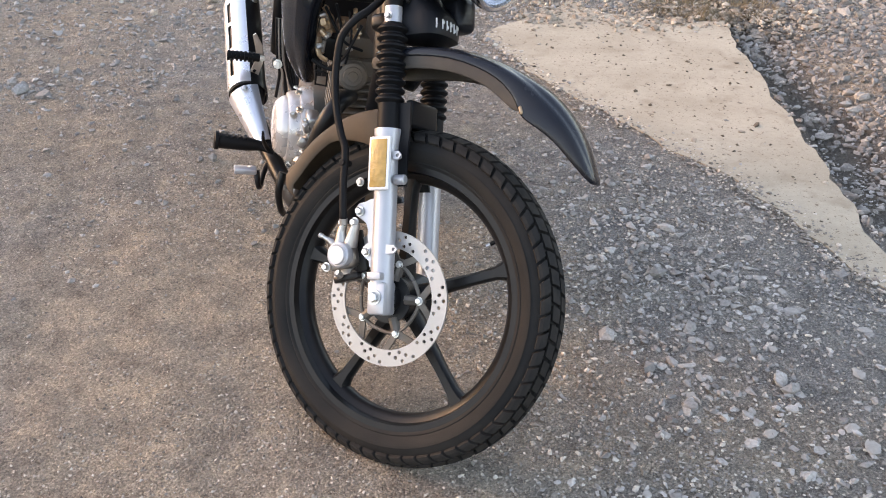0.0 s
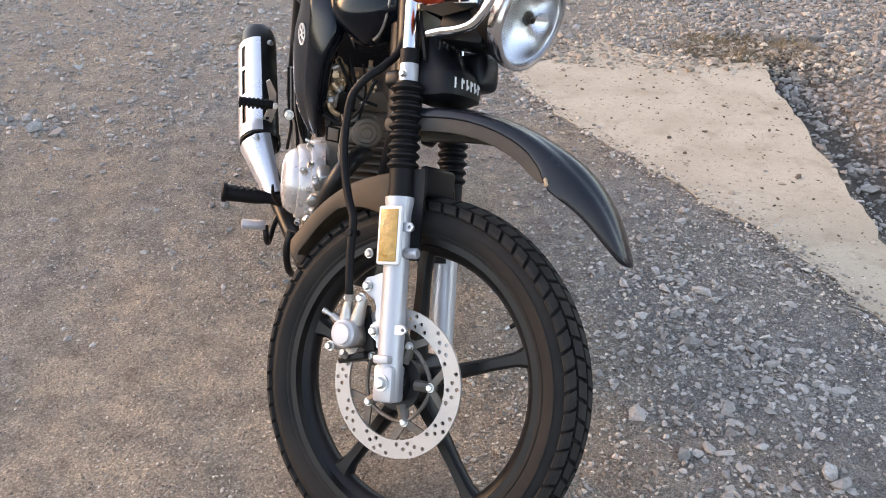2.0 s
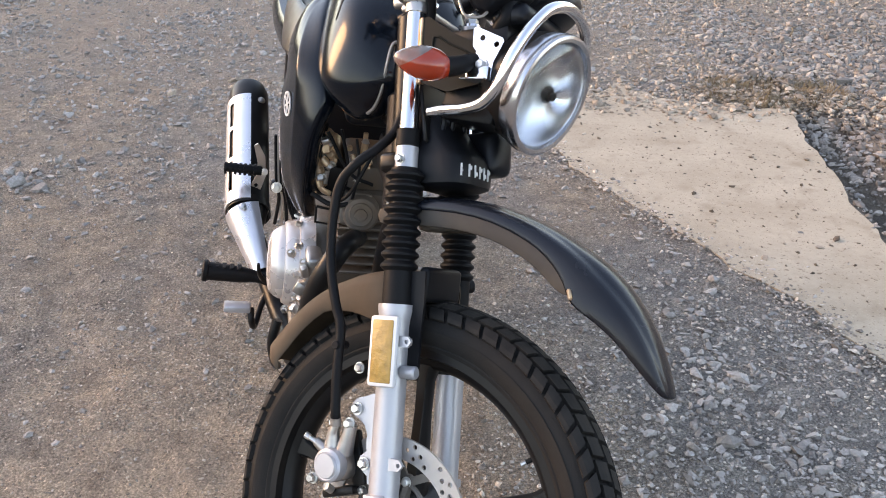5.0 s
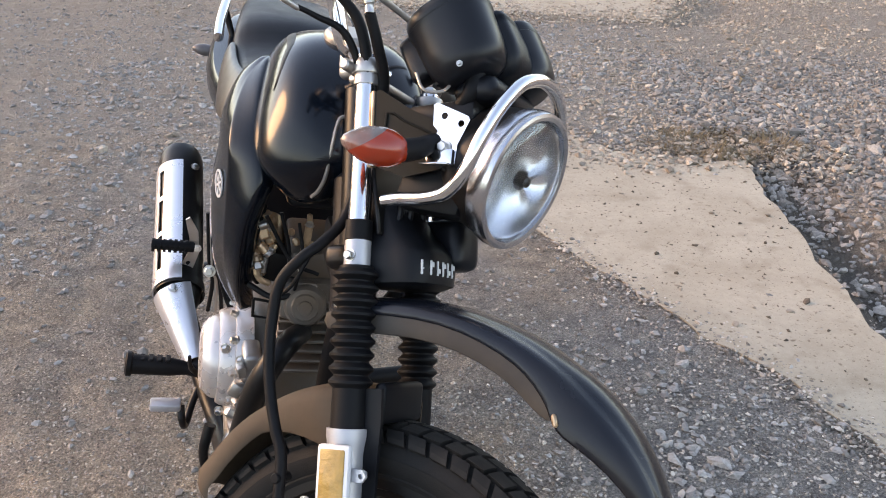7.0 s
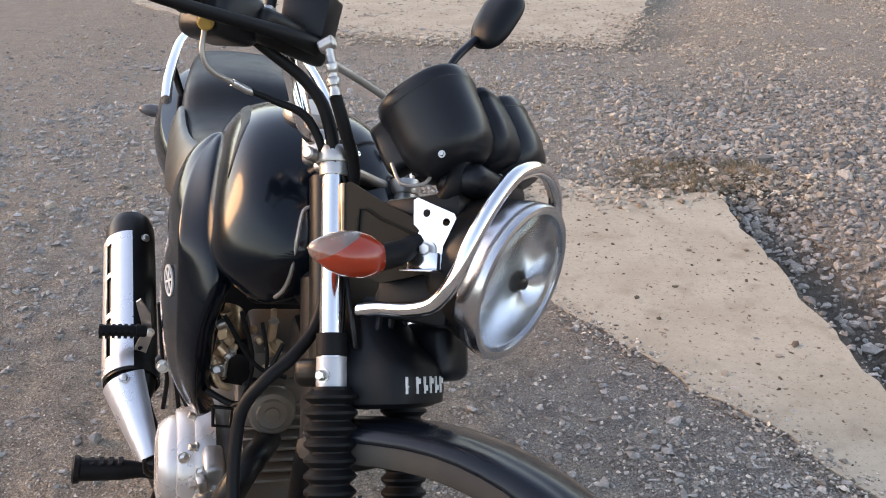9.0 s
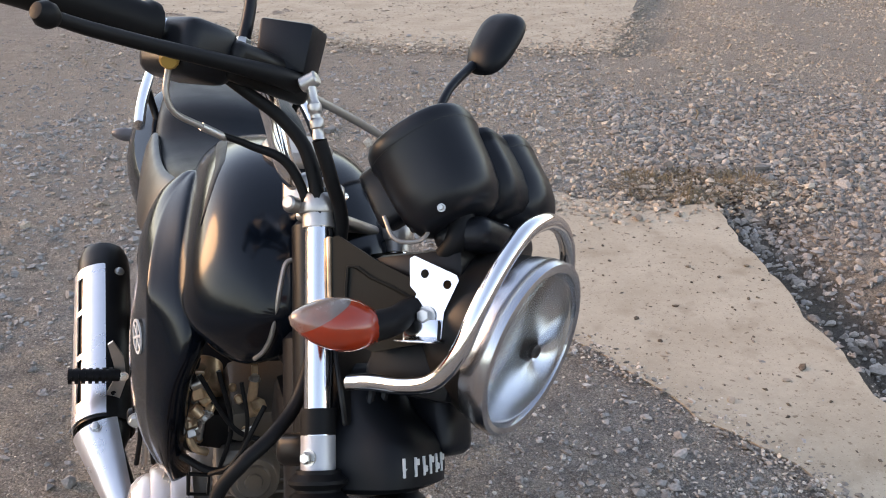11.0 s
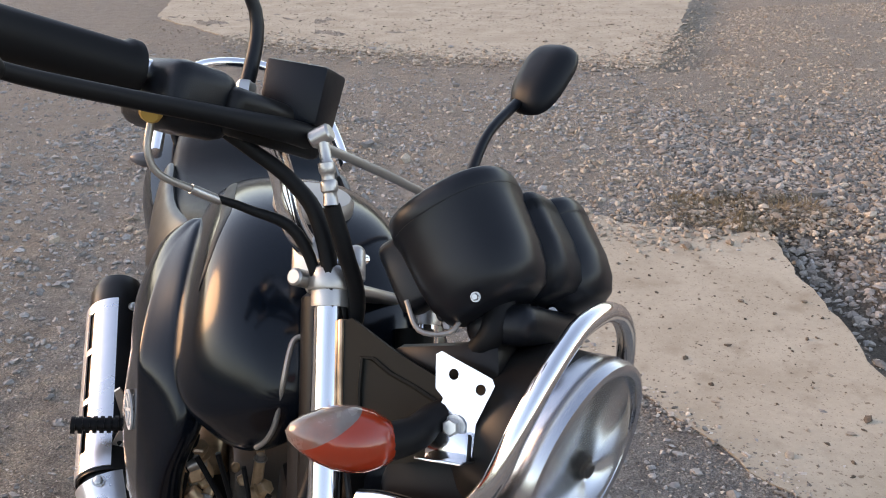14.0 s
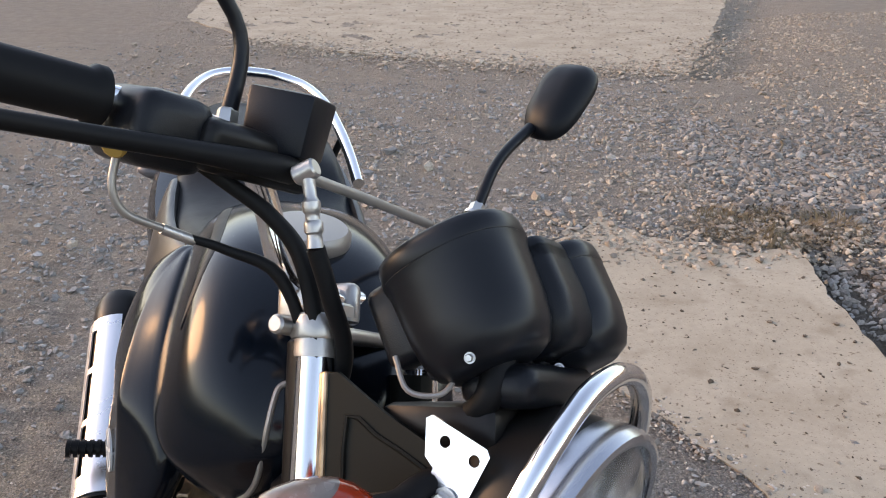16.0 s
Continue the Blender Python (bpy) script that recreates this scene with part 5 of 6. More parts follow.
# ---------------------------------------------------------------- ground
def ground_material():
    """Worn gravel: grey and brown patches, small stones, fine grit."""
    m = bpy.data.materials.new("gravel_ground")
    m.use_nodes = True
    nt = m.node_tree
    N, K = nt.nodes.new, nt.links.new
    b = nt.nodes["Principled BSDF"]
    tc = N("ShaderNodeTexCoord")

    def noise_tex(scale, detail=8, rough=0.6):
        n = N("ShaderNodeTexNoise")
        n.inputs["Scale"].default_value, n.inputs["Detail"].default_value, n.inputs["Roughness"].default_value = scale, detail, rough
        K(tc.outputs["Object"], n.inputs["Vector"])
        return n.outputs[0]

    def ramp(src, stops):
        r = N("ShaderNodeValToRGB")
        while len(r.color_ramp.elements) < len(stops):
            r.color_ramp.elements.new(0.5)
        for e, (p, c) in zip(r.color_ramp.elements, stops):
            e.position, e.color = p, (*c, 1)
        K(src, r.inputs[0])
        return r.outputs[0]

    def mixc(f, a, c, kind="MIX"):
        x = N("ShaderNodeMix")
        x.data_type, x.blend_type = "RGBA", kind
        for s, v in ((0, f), (6, a), (7, c)):
            if isinstance(v, (int, float)):
                x.inputs[s].default_value = v
            else:
                K(v, x.inputs[s])
        return x.outputs[2]

    def math_node(op, a, c):
        x = N("ShaderNodeMath")
        x.operation, x.use_clamp = op, False
        for i, v in enumerate((a, c)):
            if isinstance(v, (int, float)):
                x.inputs[i].default_value = v
            else:
                K(v, x.inputs[i])
        return x.outputs[0]

    # grey grit with drifts of brown sand
    patch = ramp(noise_tex(0.95, 6, 0.62), [(0.38, (0.312, 0.300, 0.286)), (0.47, (0.338, 0.318, 0.296)), (0.55, (0.375, 0.330, 0.282)), (0.64, (0.43, 0.362, 0.292))])
    place = N("ShaderNodeSeparateXYZ")
    K(tc.outputs["Object"], place.inputs[0])
    # a lighter, browner oval centred left of the front wheel
    wave = math_node("MULTIPLY", math_node("SUBTRACT", noise_tex(2.2, 5, 0.6), 0.5), 1.6)
    sx = math_node("DIVIDE", math_node("ADD", math_node("ADD", place.outputs[0], 0.42), wave), 0.75)
    sy = math_node("DIVIDE", math_node("ADD", math_node("SUBTRACT", place.outputs[1], 1.65), wave), 1.15)
    away = math_node("ADD", math_node("MULTIPLY", sx, sx), math_node("MULTIPLY", sy, sy))
    warm_oval = N("ShaderNodeMapRange")
    warm_oval.inputs[1].default_value, warm_oval.inputs[2].default_value, warm_oval.inputs[3].default_value, warm_oval.inputs[4].default_value = 0.25, 1.3, 0.75, 0.0
    K(away, warm_oval.inputs[0])
    warm_tone = ramp(noise_tex(4.0, 5, 0.6), [(0.35, (0.43, 0.364, 0.296)), (0.65, (0.55, 0.448, 0.348))])
    patch = mixc(warm_oval.outputs[0], patch, warm_tone)
    drift = ramp(noise_tex(11, 5, 0.6), [(0.32, (0.74, 0.74, 0.75)), (0.5, (1.0, 1.0, 1.0)), (0.68, (1.28, 1.25, 1.19))])
    patch = mixc(1.0, patch, drift, "MULTIPLY")
    grit = ramp(noise_tex(210, 5, 0.8), [(0.30, (0.28, 0.27, 0.26)), (0.50, (0.95, 0.95, 0.95)), (0.70, (1.95, 1.90, 1.84))])
    col = mixc(1.0, patch, grit, "MULTIPLY")
    vor = N("ShaderNodeTexVoronoi")
    vor.inputs["Scale"].default_value, vor.inputs["Randomness"].default_value = 235, 1
    K(tc.outputs["Object"], vor.inputs["Vector"])
    stone = ramp(vor.outputs["Color"], [(0.0, (0.50, 0.48, 0.46)), (0.6, (0.95, 0.93, 0.90)), (0.9, (1.35, 1.31, 1.26)), (1.0, (2.1, 2.05, 1.95))])
    col = mixc(0.8, col, mixc(1.0, col, stone, "MULTIPLY"))
    # coarser gravel farther into the yard
    vo2 = N("ShaderNodeTexVoronoi")
    vo2.inputs["Scale"].default_value = 64
    K(tc.outputs["Object"], vo2.inputs["Vector"])
    big = ramp(vo2.outputs["Color"], [(0.0, (0.45, 0.43, 0.41)), (0.5, (0.92, 0.89, 0.85)), (1.0, (1.7, 1.62, 1.5))])
    spl = N("ShaderNodeSeparateXYZ")
    K(tc.outputs["Object"], spl.inputs[0])
    zone = N("ShaderNodeMapRange")
    zone.inputs[1].default_value, zone.inputs[2].default_value, zone.inputs[3].default_value, zone.inputs[4].default_value = 2.9, 4.2, 0.2, 0.5
    K(spl.outputs[1], zone.inputs[0])
    col = mixc(zone.outputs[0], col, mixc(1.0, patch, big, "MULTIPLY"))
    # smooth packed tan dirt in front of the far slab
    dirt = N("ShaderNodeMapRange")
    dirt.inputs[1].default_value, dirt.inputs[2].default_value, dirt.inputs[4].default_value = 3.3, 5.2, 0.85
    wv = N("ShaderNodeMath")
    wv.operation = "MULTIPLY_ADD"
    K(noise_tex(0.8, 4), wv.inputs[0])
    wv.inputs[1].default_value = 2.4
    K(spl.outputs[1], wv.inputs[2])
    lx_ = N("ShaderNodeMapRange")
    lx_.inputs[1].default_value, lx_.inputs[2].default_value, lx_.inputs[3].default_value, lx_.inputs[4].default_value = 1.6, 3.4, 0.0, -0.9
    K(spl.outputs[0], lx_.inputs[0])
    sm = N("ShaderNodeMath")
    K(wv.outputs[0], sm.inputs[0])
    K(lx_.outputs[0], sm.inputs[1])
    sm2 = N("ShaderNodeMath")
    sm2.operation = "SUBTRACT"
    K(sm.outputs[0], sm2.inputs[0])
    sm2.inputs[1].default_value = 1.2
    K(sm2.outputs[0], dirt.inputs[0])
    tan = ramp(noise_tex(9, 6, 0.7), [(0.3, (0.34, 0.288, 0.235)), (0.7, (0.45, 0.382, 0.31))])
    col = mixc(dirt.outputs[0], col, tan)
    # dark soil in the sunken strip, with the slab edge's shadow painted into its colour
    sep = N("ShaderNodeSeparateXYZ")
    K(tc.outputs["Object"], sep.inputs[0])

    wob = math_node("MULTIPLY", math_node("SUBTRACT", noise_tex(3.0, 5), 0.5), 0.5)
    dx = math_node("ABSOLUTE", math_node("SUBTRACT", math_node("ADD", sep.outputs[0], wob), 1.34), 0.0)
    dy = math_node("ABSOLUTE", math_node("SUBTRACT", math_node("ADD", sep.outputs[1], wob), 3.2), 0.0)
    far_off = math_node("MAXIMUM", math_node("DIVIDE", dx, 0.22), math_node("DIVIDE", dy, 1.6))
    edge_shade = N("ShaderNodeMapRange")
    edge_shade.inputs[1].default_value, edge_shade.inputs[2].default_value, edge_shade.inputs[3].default_value, edge_shade.inputs[4].default_value = 0.5, 1.15, 0.8, 0.0
    K(far_off, edge_shade.inputs[0])
    soil = N("ShaderNodeRGB")
    soil.outputs[0].default_value = (0.085, 0.072, 0.060, 1)
    col = mixc(edge_shade.outputs[0], col, soil.outputs[0])
    K(col, b.inputs["Base Color"])
    b.inputs["Roughness"].default_value = 0.93
    b.inputs["Specular IOR Level"].default_value = 0.25
    add = math_node("ADD", math_node("MULTIPLY", vor.outputs["Distance"], -0.8), noise_tex(260, 5, 0.75))
    lumps = N("ShaderNodeBump")
    lumps.inputs["Strength"].default_value, lumps.inputs["Distance"].default_value = 1.0, 0.045
    K(noise_tex(16, 6, 0.6), lumps.inputs["Height"])
    bp = N("ShaderNodeBump")
    bp.inputs["Strength"].default_value, bp.inputs["Distance"].default_value = 1.0, 0.008
    K(add, bp.inputs["Height"])
    clods = N("ShaderNodeBump")
    clods.inputs["Strength"].default_value, clods.inputs["Distance"].default_value = 1.0, 0.022
    K(noise_tex(62, 4, 0.65), clods.inputs["Height"])
    K(lumps.outputs[0], clods.inputs["Normal"])
    K(clods.outputs[0], bp.inputs["Normal"])
    K(bp.outputs[0], b.inputs["Normal"])
    return m


def concrete_material():
    m = mat("worn_concrete", (0.47, 0.395, 0.30), 0.92, var=0.16, scale=45, tint=(0.33, 0.262, 0.185), tint_scale=3.2, tint_amount=0.6, bump=0.8, bump_scale=110, spec=0.2)
    nt = m.node_tree
    b = nt.nodes["Principled BSDF"]
    base = b.inputs["Base Color"].links[0].from_socket
    tc = nt.nodes.new("ShaderNodeTexCoord")
    # pits and crumbs of dirt
    for scale, lo_, hi_, dark, amount in ((150, 0.63, 0.69, (0.15, 0.11, 0.075), 0.8), (46, 0.64, 0.69, (0.17, 0.125, 0.085), 0.75), (9, 0.56, 0.72, (0.30, 0.235, 0.165), 0.6), (300, 0.58, 0.70, (0.60, 0.52, 0.42), 0.35)):
        n = nt.nodes.new("ShaderNodeTexNoise")
        n.inputs["Scale"].default_value, n.inputs["Detail"].default_value = scale, 3
        nt.links.new(tc.outputs["Object"], n.inputs["Vector"])
        r = nt.nodes.new("ShaderNodeMapRange")
        r.inputs[1].default_value, r.inputs[2].default_value, r.inputs[4].default_value = lo_, hi_, amount
        nt.links.new(n.outputs[0], r.inputs[0])
        x = nt.nodes.new("ShaderNodeMix")
        x.data_type = "RGBA"
        x.inputs[7].default_value = (*dark, 1)
        nt.links.new(base, x.inputs[6])
        nt.links.new(r.outputs[0], x.inputs[0])
        base = x.outputs[2]
    nt.links.new(base, b.inputs["Base Color"])
    return m


def fbm(x, y, s, seed=0.0):
    return noise.fractal(Vector((x * s + seed, y * s - seed, seed * 0.7)), 1.0, 2.0, 4)


# One sheet: fine in the yard, coarse beyond, gently uneven.
def grid_lines(lo, hi, inner_lo, inner_hi, step, far):
    a = list(np.arange(inner_lo, inner_hi + 1e-6, step))
    d, left, right = step, [], []
    p = inner_lo
    while p > lo:
        d *= 1.35
        p -= d
        left.append(p)
    d, p = step, inner_hi
    while p < hi:
        d *= 1.35
        p += d
        right.append(p)
    return left[::-1] + a + right


gx = grid_lines(-400, 400, -2.6, 4.2, 0.025, 400)
gy = grid_lines(-400, 400, 0.0, 9.6, 0.035, 400)


def ground_z(x, y):
    """Height of the yard: drifts and ruts, and sunken strips beside the slabs."""
    z = 0.007 * fbm(x, y, 1.3) - 0.004
    loose = min(1, max(0, (0.3 - x) / 0.5))
    z += loose * (0.009 * fbm(x, y, 3.6, 4.0) + 0.009 * fbm(x + 0.6 * y, y * 0.5, 9.0, 2.0))
    if 0.0 < x < 1.4 and 1.4 < y < 4.3:
        z = -0.004 + (z + 0.004) * 0.25
    if 1.0 < x < 2.4 and 1.0 < y < 5.0:
        d = x - 1.17 - 0.055 * (y - 1.62) / 1.5 - 0.02 * math.sin(y * 5)
        if d > 0:
            z -= 0.080 * min(1, d / 0.04) * math.exp(-((max(d, 0.08) - 0.08) / 0.30) ** 2) * min(1, max(0, (4.5 - y) / 0.7))
    if 6.9 < y < 15 and x > 1.5:
        d = x - 1.72 - 0.386 * (y - 7.13)
        if d > 0:
            z -= 0.085 * min(1, d / 0.05) * math.exp(-((max(d, 0.10) - 0.10) / 0.55) ** 2) * min(1, (y - 6.9) / 0.4)
    near = math.hypot(x + 0.05, y - 1.3)
    return z * min(1, near / 0.5) if near < 0.5 else z


gm = bpy.data.meshes.new("ground")
gv = [(x, y, ground_z(x, y) if (-6 < x < 7 and -4 < y < 14) else -0.004) for y in gy for x in gx]
nx = len(gx)
gf = [(j * nx + i, j * nx + i + 1, (j + 1) * nx + i + 1, (j + 1) * nx + i) for j in range(len(gy) - 1) for i in range(nx - 1)]
gm.from_pydata(gv, [], gf)
gm.materials.append(ground_material())
gm.shade_smooth()
tagged(new("ground", gm), "grey-brown gravel yard with packed dirt patches", "ground", kind="structure")


def horizon_screen(name, x0, y0, x1, y1):
    """A plain screen out of sight, added to block the low sky's glow."""
    d = Vector((x1 - x0, y1 - y0, 0))
    n = Vector((-d.y, d.x, 0)).normalized() * 0.15
    lo_, hi_ = [], []
    for q in (Vector((x0, y0, 0)) - n, Vector((x1, y1, 0)) - n, Vector((x1, y1, 0)) + n, Vector((x0, y0, 0)) + n):
        lo_.append((q.x, q.y, -0.05))
        hi_.append((q.x, q.y, 3.4))
    me = bpy.data.meshes.new(name)
    me.from_pydata(lo_ + hi_, [], [(4, 5, 6, 7)] + [(i, (i + 1) % 4, 4 + (i + 1) % 4, 4 + i) for i in range(4)])
    me.materials.append(SCREEN_GREY)
    tagged(new(name, me), "plain grey screen, unseen, added to block the bright horizon", "wall", kind="structure")


SCREEN_GREY = mat("horizon_screen_grey", (0.20, 0.17, 0.14), 0.9, var=0.2, scale=3, tint=(0.12, 0.10, 0.08), tint_amount=0.5, tint_scale=0.5)
# Added screens on four sides keep the bright horizon out of the reflections.
horizon_screen("horizon_screen_north", -24.7, 30, 24.7, 30)
horizon_screen("horizon_screen_south", -24.7, -24, 24.7, -24)
horizon_screen("horizon_screen_west", -25, -24.15, -25, 30.15)
horizon_screen("horizon_screen_east", 25, -24.15, 25, 30.15)


def slab(name, outline, top, thick, label, step=0.05):
    """A concrete slab with a ragged broken edge."""
    pts = []
    n = len(outline)
    for i in range(n):
        a, b = Vector(outline[i]), Vector(outline[(i + 1) % n])
        k = max(1, int((b - a).length / step))
        d = (b - a).normalized()
        for j in range(k):
            q = a.lerp(b, j / k)
            w = 0.030 * fbm(q.x, q.y, 5.0, 3.1) + 0.016 * fbm(q.x, q.y, 17.0, 8.2)
            pts.append(q + Vector((-d.y, d.x)) * w)
    bm = bmesh.new()
    vs = [bm.verts.new((q.x, q.y, 0)) for q in pts]
    es = [bm.edges.new((vs[i], vs[(i + 1) % len(vs)])) for i in range(len(vs))]
    bmesh.ops.triangle_fill(bm, use_beauty=True, use_dissolve=False, edges=es)
    bmesh.ops.recalc_face_normals(bm, faces=bm.faces)
    if bm.faces[0].normal.z < 0:
        bmesh.ops.reverse_faces(bm, faces=bm.faces)
    ex = bmesh.ops.extrude_face_region(bm, geom=bm.faces[:])
    raised = {g for g in ex["geom"] if isinstance(g, bmesh.types.BMVert)}
    for v in bm.verts:
        v.co.z = top if v in raised else top - thick
    bmesh.ops.recalc_face_normals(bm, faces=bm.faces)
    me = bpy.data.meshes.new(name)
    bm.to_mesh(me)
    bm.free()
    me.materials.append(CONCRETE)
    return tagged(new(name, me), label, "concrete slab", kind="structure")


CONCRETE = concrete_material()
slab("pavement", [(1.11, 1.62), (1.17, 2.25), (1.20, 2.72), (1.215, 3.13), (1.23, 3.43), (1.27, 3.70), (1.30, 3.95), (1.12, 3.90), (0.95, 3.98), (0.74, 4.02), (0.62, 4.25), (0.45, 4.05), (0.18, 3.70), (0.31, 3.28), (0.48, 2.94), (0.62, 2.70), (0.86, 2.31), (0.95, 2.08), (1.02, 1.8)],
     0.001, 0.09, "pale worn concrete slab with a broken edge")
slab("pavement_2", [(-2.6, 9.8), (-1.6, 8.5), (-0.9, 8.0), (0.05, 7.55), (0.9, 7.35), (1.71, 7.13), (2.29, 8.63), (3.3, 11.5), (4.6, 15.5), (-3.4, 15.5)], 0.003, 0.10, "far pale concrete slab dusted with gravel", 0.15)

# ---------------------------------------------------------------- loose stones
def stone_material(name, dark, mid, light):
    m = bpy.data.materials.new(name)
    m.use_nodes = True
    nt = m.node_tree
    b = nt.nodes["Principled BSDF"]
    g = nt.nodes.new("ShaderNodeNewGeometry")
    r = nt.nodes.new("ShaderNodeValToRGB")
    r.color_ramp.elements.new(0.5)
    for e, (p, c) in zip(r.color_ramp.elements, ((0.0, dark), (0.55, mid), (1.0, light))):
        e.position, e.color = p, (*c, 1)
    nt.links.new(g.outputs["Random Per Island"], r.inputs[0])
    tc = nt.nodes.new("ShaderNodeTexCoord")
    n = nt.nodes.new("ShaderNodeTexNoise")
    n.inputs["Scale"].default_value = 150
    nt.links.new(tc.outputs["Object"], n.inputs["Vector"])
    x = nt.nodes.new("ShaderNodeMix")
    x.data_type, x.blend_type = "RGBA", "OVERLAY"
    x.inputs[0].default_value = 0.5
    nt.links.new(r.outputs[0], x.inputs[6])
    nt.links.new(n.outputs[0], x.inputs[7])
    nt.links.new(x.outputs[2], b.inputs["Base Color"])
    b.inputs["Roughness"].default_value = 0.85
    return m


def rock_base():
    bm = bmesh.new()
    bmesh.ops.create_icosphere(bm, subdivisions=1, radius=1.0)
    v = np.array([q.co[:] for q in bm.verts])
    f = np.array([[q.index for q in fc.verts] for fc in bm.faces])
    bm.free()
    return v, f


ROCK_V, ROCK_F = rock_base()
rng = np.random.default_rng(7)


def stones(name, x, y, z, size, material, label, low=0.28, high=0.60, lift=0.30):
    """Many loose stones in one mesh."""
    n = len(x)
    sc = size[:, None] * rng.uniform([0.75, 0.6, low], [1.3, 1.0, high], (n, 3))
    jit = rng.uniform(0.45, 1.35, (n, len(ROCK_V), 1))
    v = ROCK_V[None] * jit * sc[:, None]
    a = rng.uniform(0, 2 * np.pi, n)
    tilt = rng.normal(0, 0.3, n)
    ct, st_ = np.cos(tilt)[:, None], np.sin(tilt)[:, None]
    yy, zz = v[..., 1] * ct - v[..., 2] * st_, v[..., 1] * st_ + v[..., 2] * ct
    ca, sa = np.cos(a)[:, None], np.sin(a)[:, None]
    xx, yy = v[..., 0] * ca - yy * sa, v[..., 0] * sa + yy * ca
    co = np.stack([xx + x[:, None], yy + y[:, None], zz + (z + sc[:, 2] * lift)[:, None]], -1).reshape(-1, 3)
    fa = (ROCK_F[None] + (np.arange(n) * len(ROCK_V))[:, None, None]).reshape(-1, 3)
    me = bpy.data.meshes.new(name)
    me.vertices.add(len(co))
    me.vertices.foreach_set("co", co.ravel())
    me.loops.add(fa.size)
    me.loops.foreach_set("vertex_index", fa.ravel().astype(np.int32))
    me.polygons.add(len(fa))
    me.polygons.foreach_set("loop_start", np.arange(0, fa.size, 3, dtype=np.int32))
    me.update(calc_edges=True)
    me.validate()
    me.shade_flat()
    me.materials.append(material)
    return tagged(new(name, me), label, "gravel", kind="stuff")


def on_slab(x, y):
    left = np.interp(y, [1.6, 2.08, 2.31, 2.70, 2.94, 3.28, 3.70, 4.05], [1.07, 0.95, 0.86, 0.62, 0.48, 0.31, 0.18, 0.45])
    right = np.interp(y, [1.6, 2.25, 3.13, 3.95], [1.11, 1.17, 1.215, 1.30])
    return (x > left) & (x < right) & (y > 1.6) & (y < 4.0)


def scatter(n, x0, x1, y0, y1, dens):
    x, y = rng.uniform(x0, x1, n), rng.uniform(y0, y1, n)
    keep = rng.uniform(0, 1, n) < dens(x, y)
    x, y = x[keep], y[keep]
    z = np.array([ground_z(a, b) for a, b in zip(x, y)])
    return x, y, z


GREY = stone_material("grey_stones", (0.17, 0.15, 0.133), (0.30, 0.272, 0.245), (0.50, 0.458, 0.415))
WARM = stone_material("warm_stones", (0.235, 0.187, 0.142), (0.365, 0.298, 0.228), (0.53, 0.448, 0.356))
FLATS = stone_material("flat_stones", (0.22, 0.20, 0.18), (0.335, 0.306, 0.274), (0.48, 0.44, 0.396))
HEAP = stone_material("heap_stones", (0.15, 0.132, 0.115), (0.25, 0.222, 0.194), (0.40, 0.358, 0.31))
GRIT = stone_material("grit_stones", (0.13, 0.11, 0.09), (0.34, 0.292, 0.242), (0.64, 0.56, 0.47))
DUSTY = stone_material("dusty_yard_stones", (0.20, 0.186, 0.170), (0.29, 0.271, 0.250), (0.42, 0.394, 0.364))
CLOD = stone_material("dark_soil_crumbs", (0.07, 0.052, 0.037), (0.13, 0.098, 0.07), (0.22, 0.175, 0.13))
clump = lambda x, y, s, k: np.clip(np.array([fbm(a, b, s, k) for a, b in zip(x, y)]) * 1.2 + 0.45, 0, 1)

def seen(x, y):
    """The wedge of the yard that the walk looks over, with a soft rim."""
    return np.clip((0.56 * y + 0.75 - x) / 0.4, 0, 1) * np.clip((x + 0.52 * y + 0.85) / 0.4, 0, 1)


# coarse stones beside the front wheel and past the slab
x, y, z = scatter(30000, 0.05, 1.5, 0.4, 2.6, lambda x, y: np.where(on_slab(x, y), 0.02, 0.12 + 0.88 * clump(x, y, 2.5, 1.0) ** 2) * np.clip((x - 0.0) / 0.6, 0.05, 1))
stones("gravel_coarse", x, y, z, rng.gamma(1.1, 0.0020, len(x)) + 0.0016, GREY, "loose broken grey stones")
x, y, z = scatter(46000, 1.15, 4.0, 1.3, 6.2, lambda x, y: np.where(on_slab(x, y), 0.0, 0.45 + 0.55 * clump(x, y, 1.5, 2.0)) * seen(x, y) * np.clip((6.2 - y) / 1.2, 0, 1) * np.where((y > 2.2) & (y < 4.3), np.clip((x - 1.26) / 0.22, 0.15, 1), 1))
stones("gravel_heap", x, y, z, rng.gamma(3.0, 0.0030, len(x)) + 0.003, HEAP, "coarse grey gravel beyond the slab", 0.45, 0.85, 0.2)
x, y, z = scatter(85000, -1.4, 5.6, 3.9, 10.5, lambda x, y: (0.15 + 0.85 * clump(x, y, 1.1, 5.0)) * seen(x, y) * np.where(x > 0.2 + 0.2 * (y - 4), 1.0, 0.45) * np.clip(1.0 - (y - 5.4) / 1.3, np.where(x > 2.0, 0.75, 0.12), 1.0))
keep = ~((y > 7.2) & (x < 1.72 + 0.386 * (y - 7.13)))
x, y, z = x[keep], y[keep], z[keep]
stones("gravel_warm", x, y, z, rng.gamma(2.6, 0.0024, len(x)) + 0.0028, WARM, "warm grey gravel in the far yard", 0.45, 0.85, 0.2)
x, y, z = scatter(5200, 0.30, 1.30, 0.65, 2.45, lambda x, y: np.where(on_slab(x, y), 0.0, clump(x, y, 2.2, 12.0) ** 2) * np.clip((x - 0.2) / 0.5, 0.02, 1))
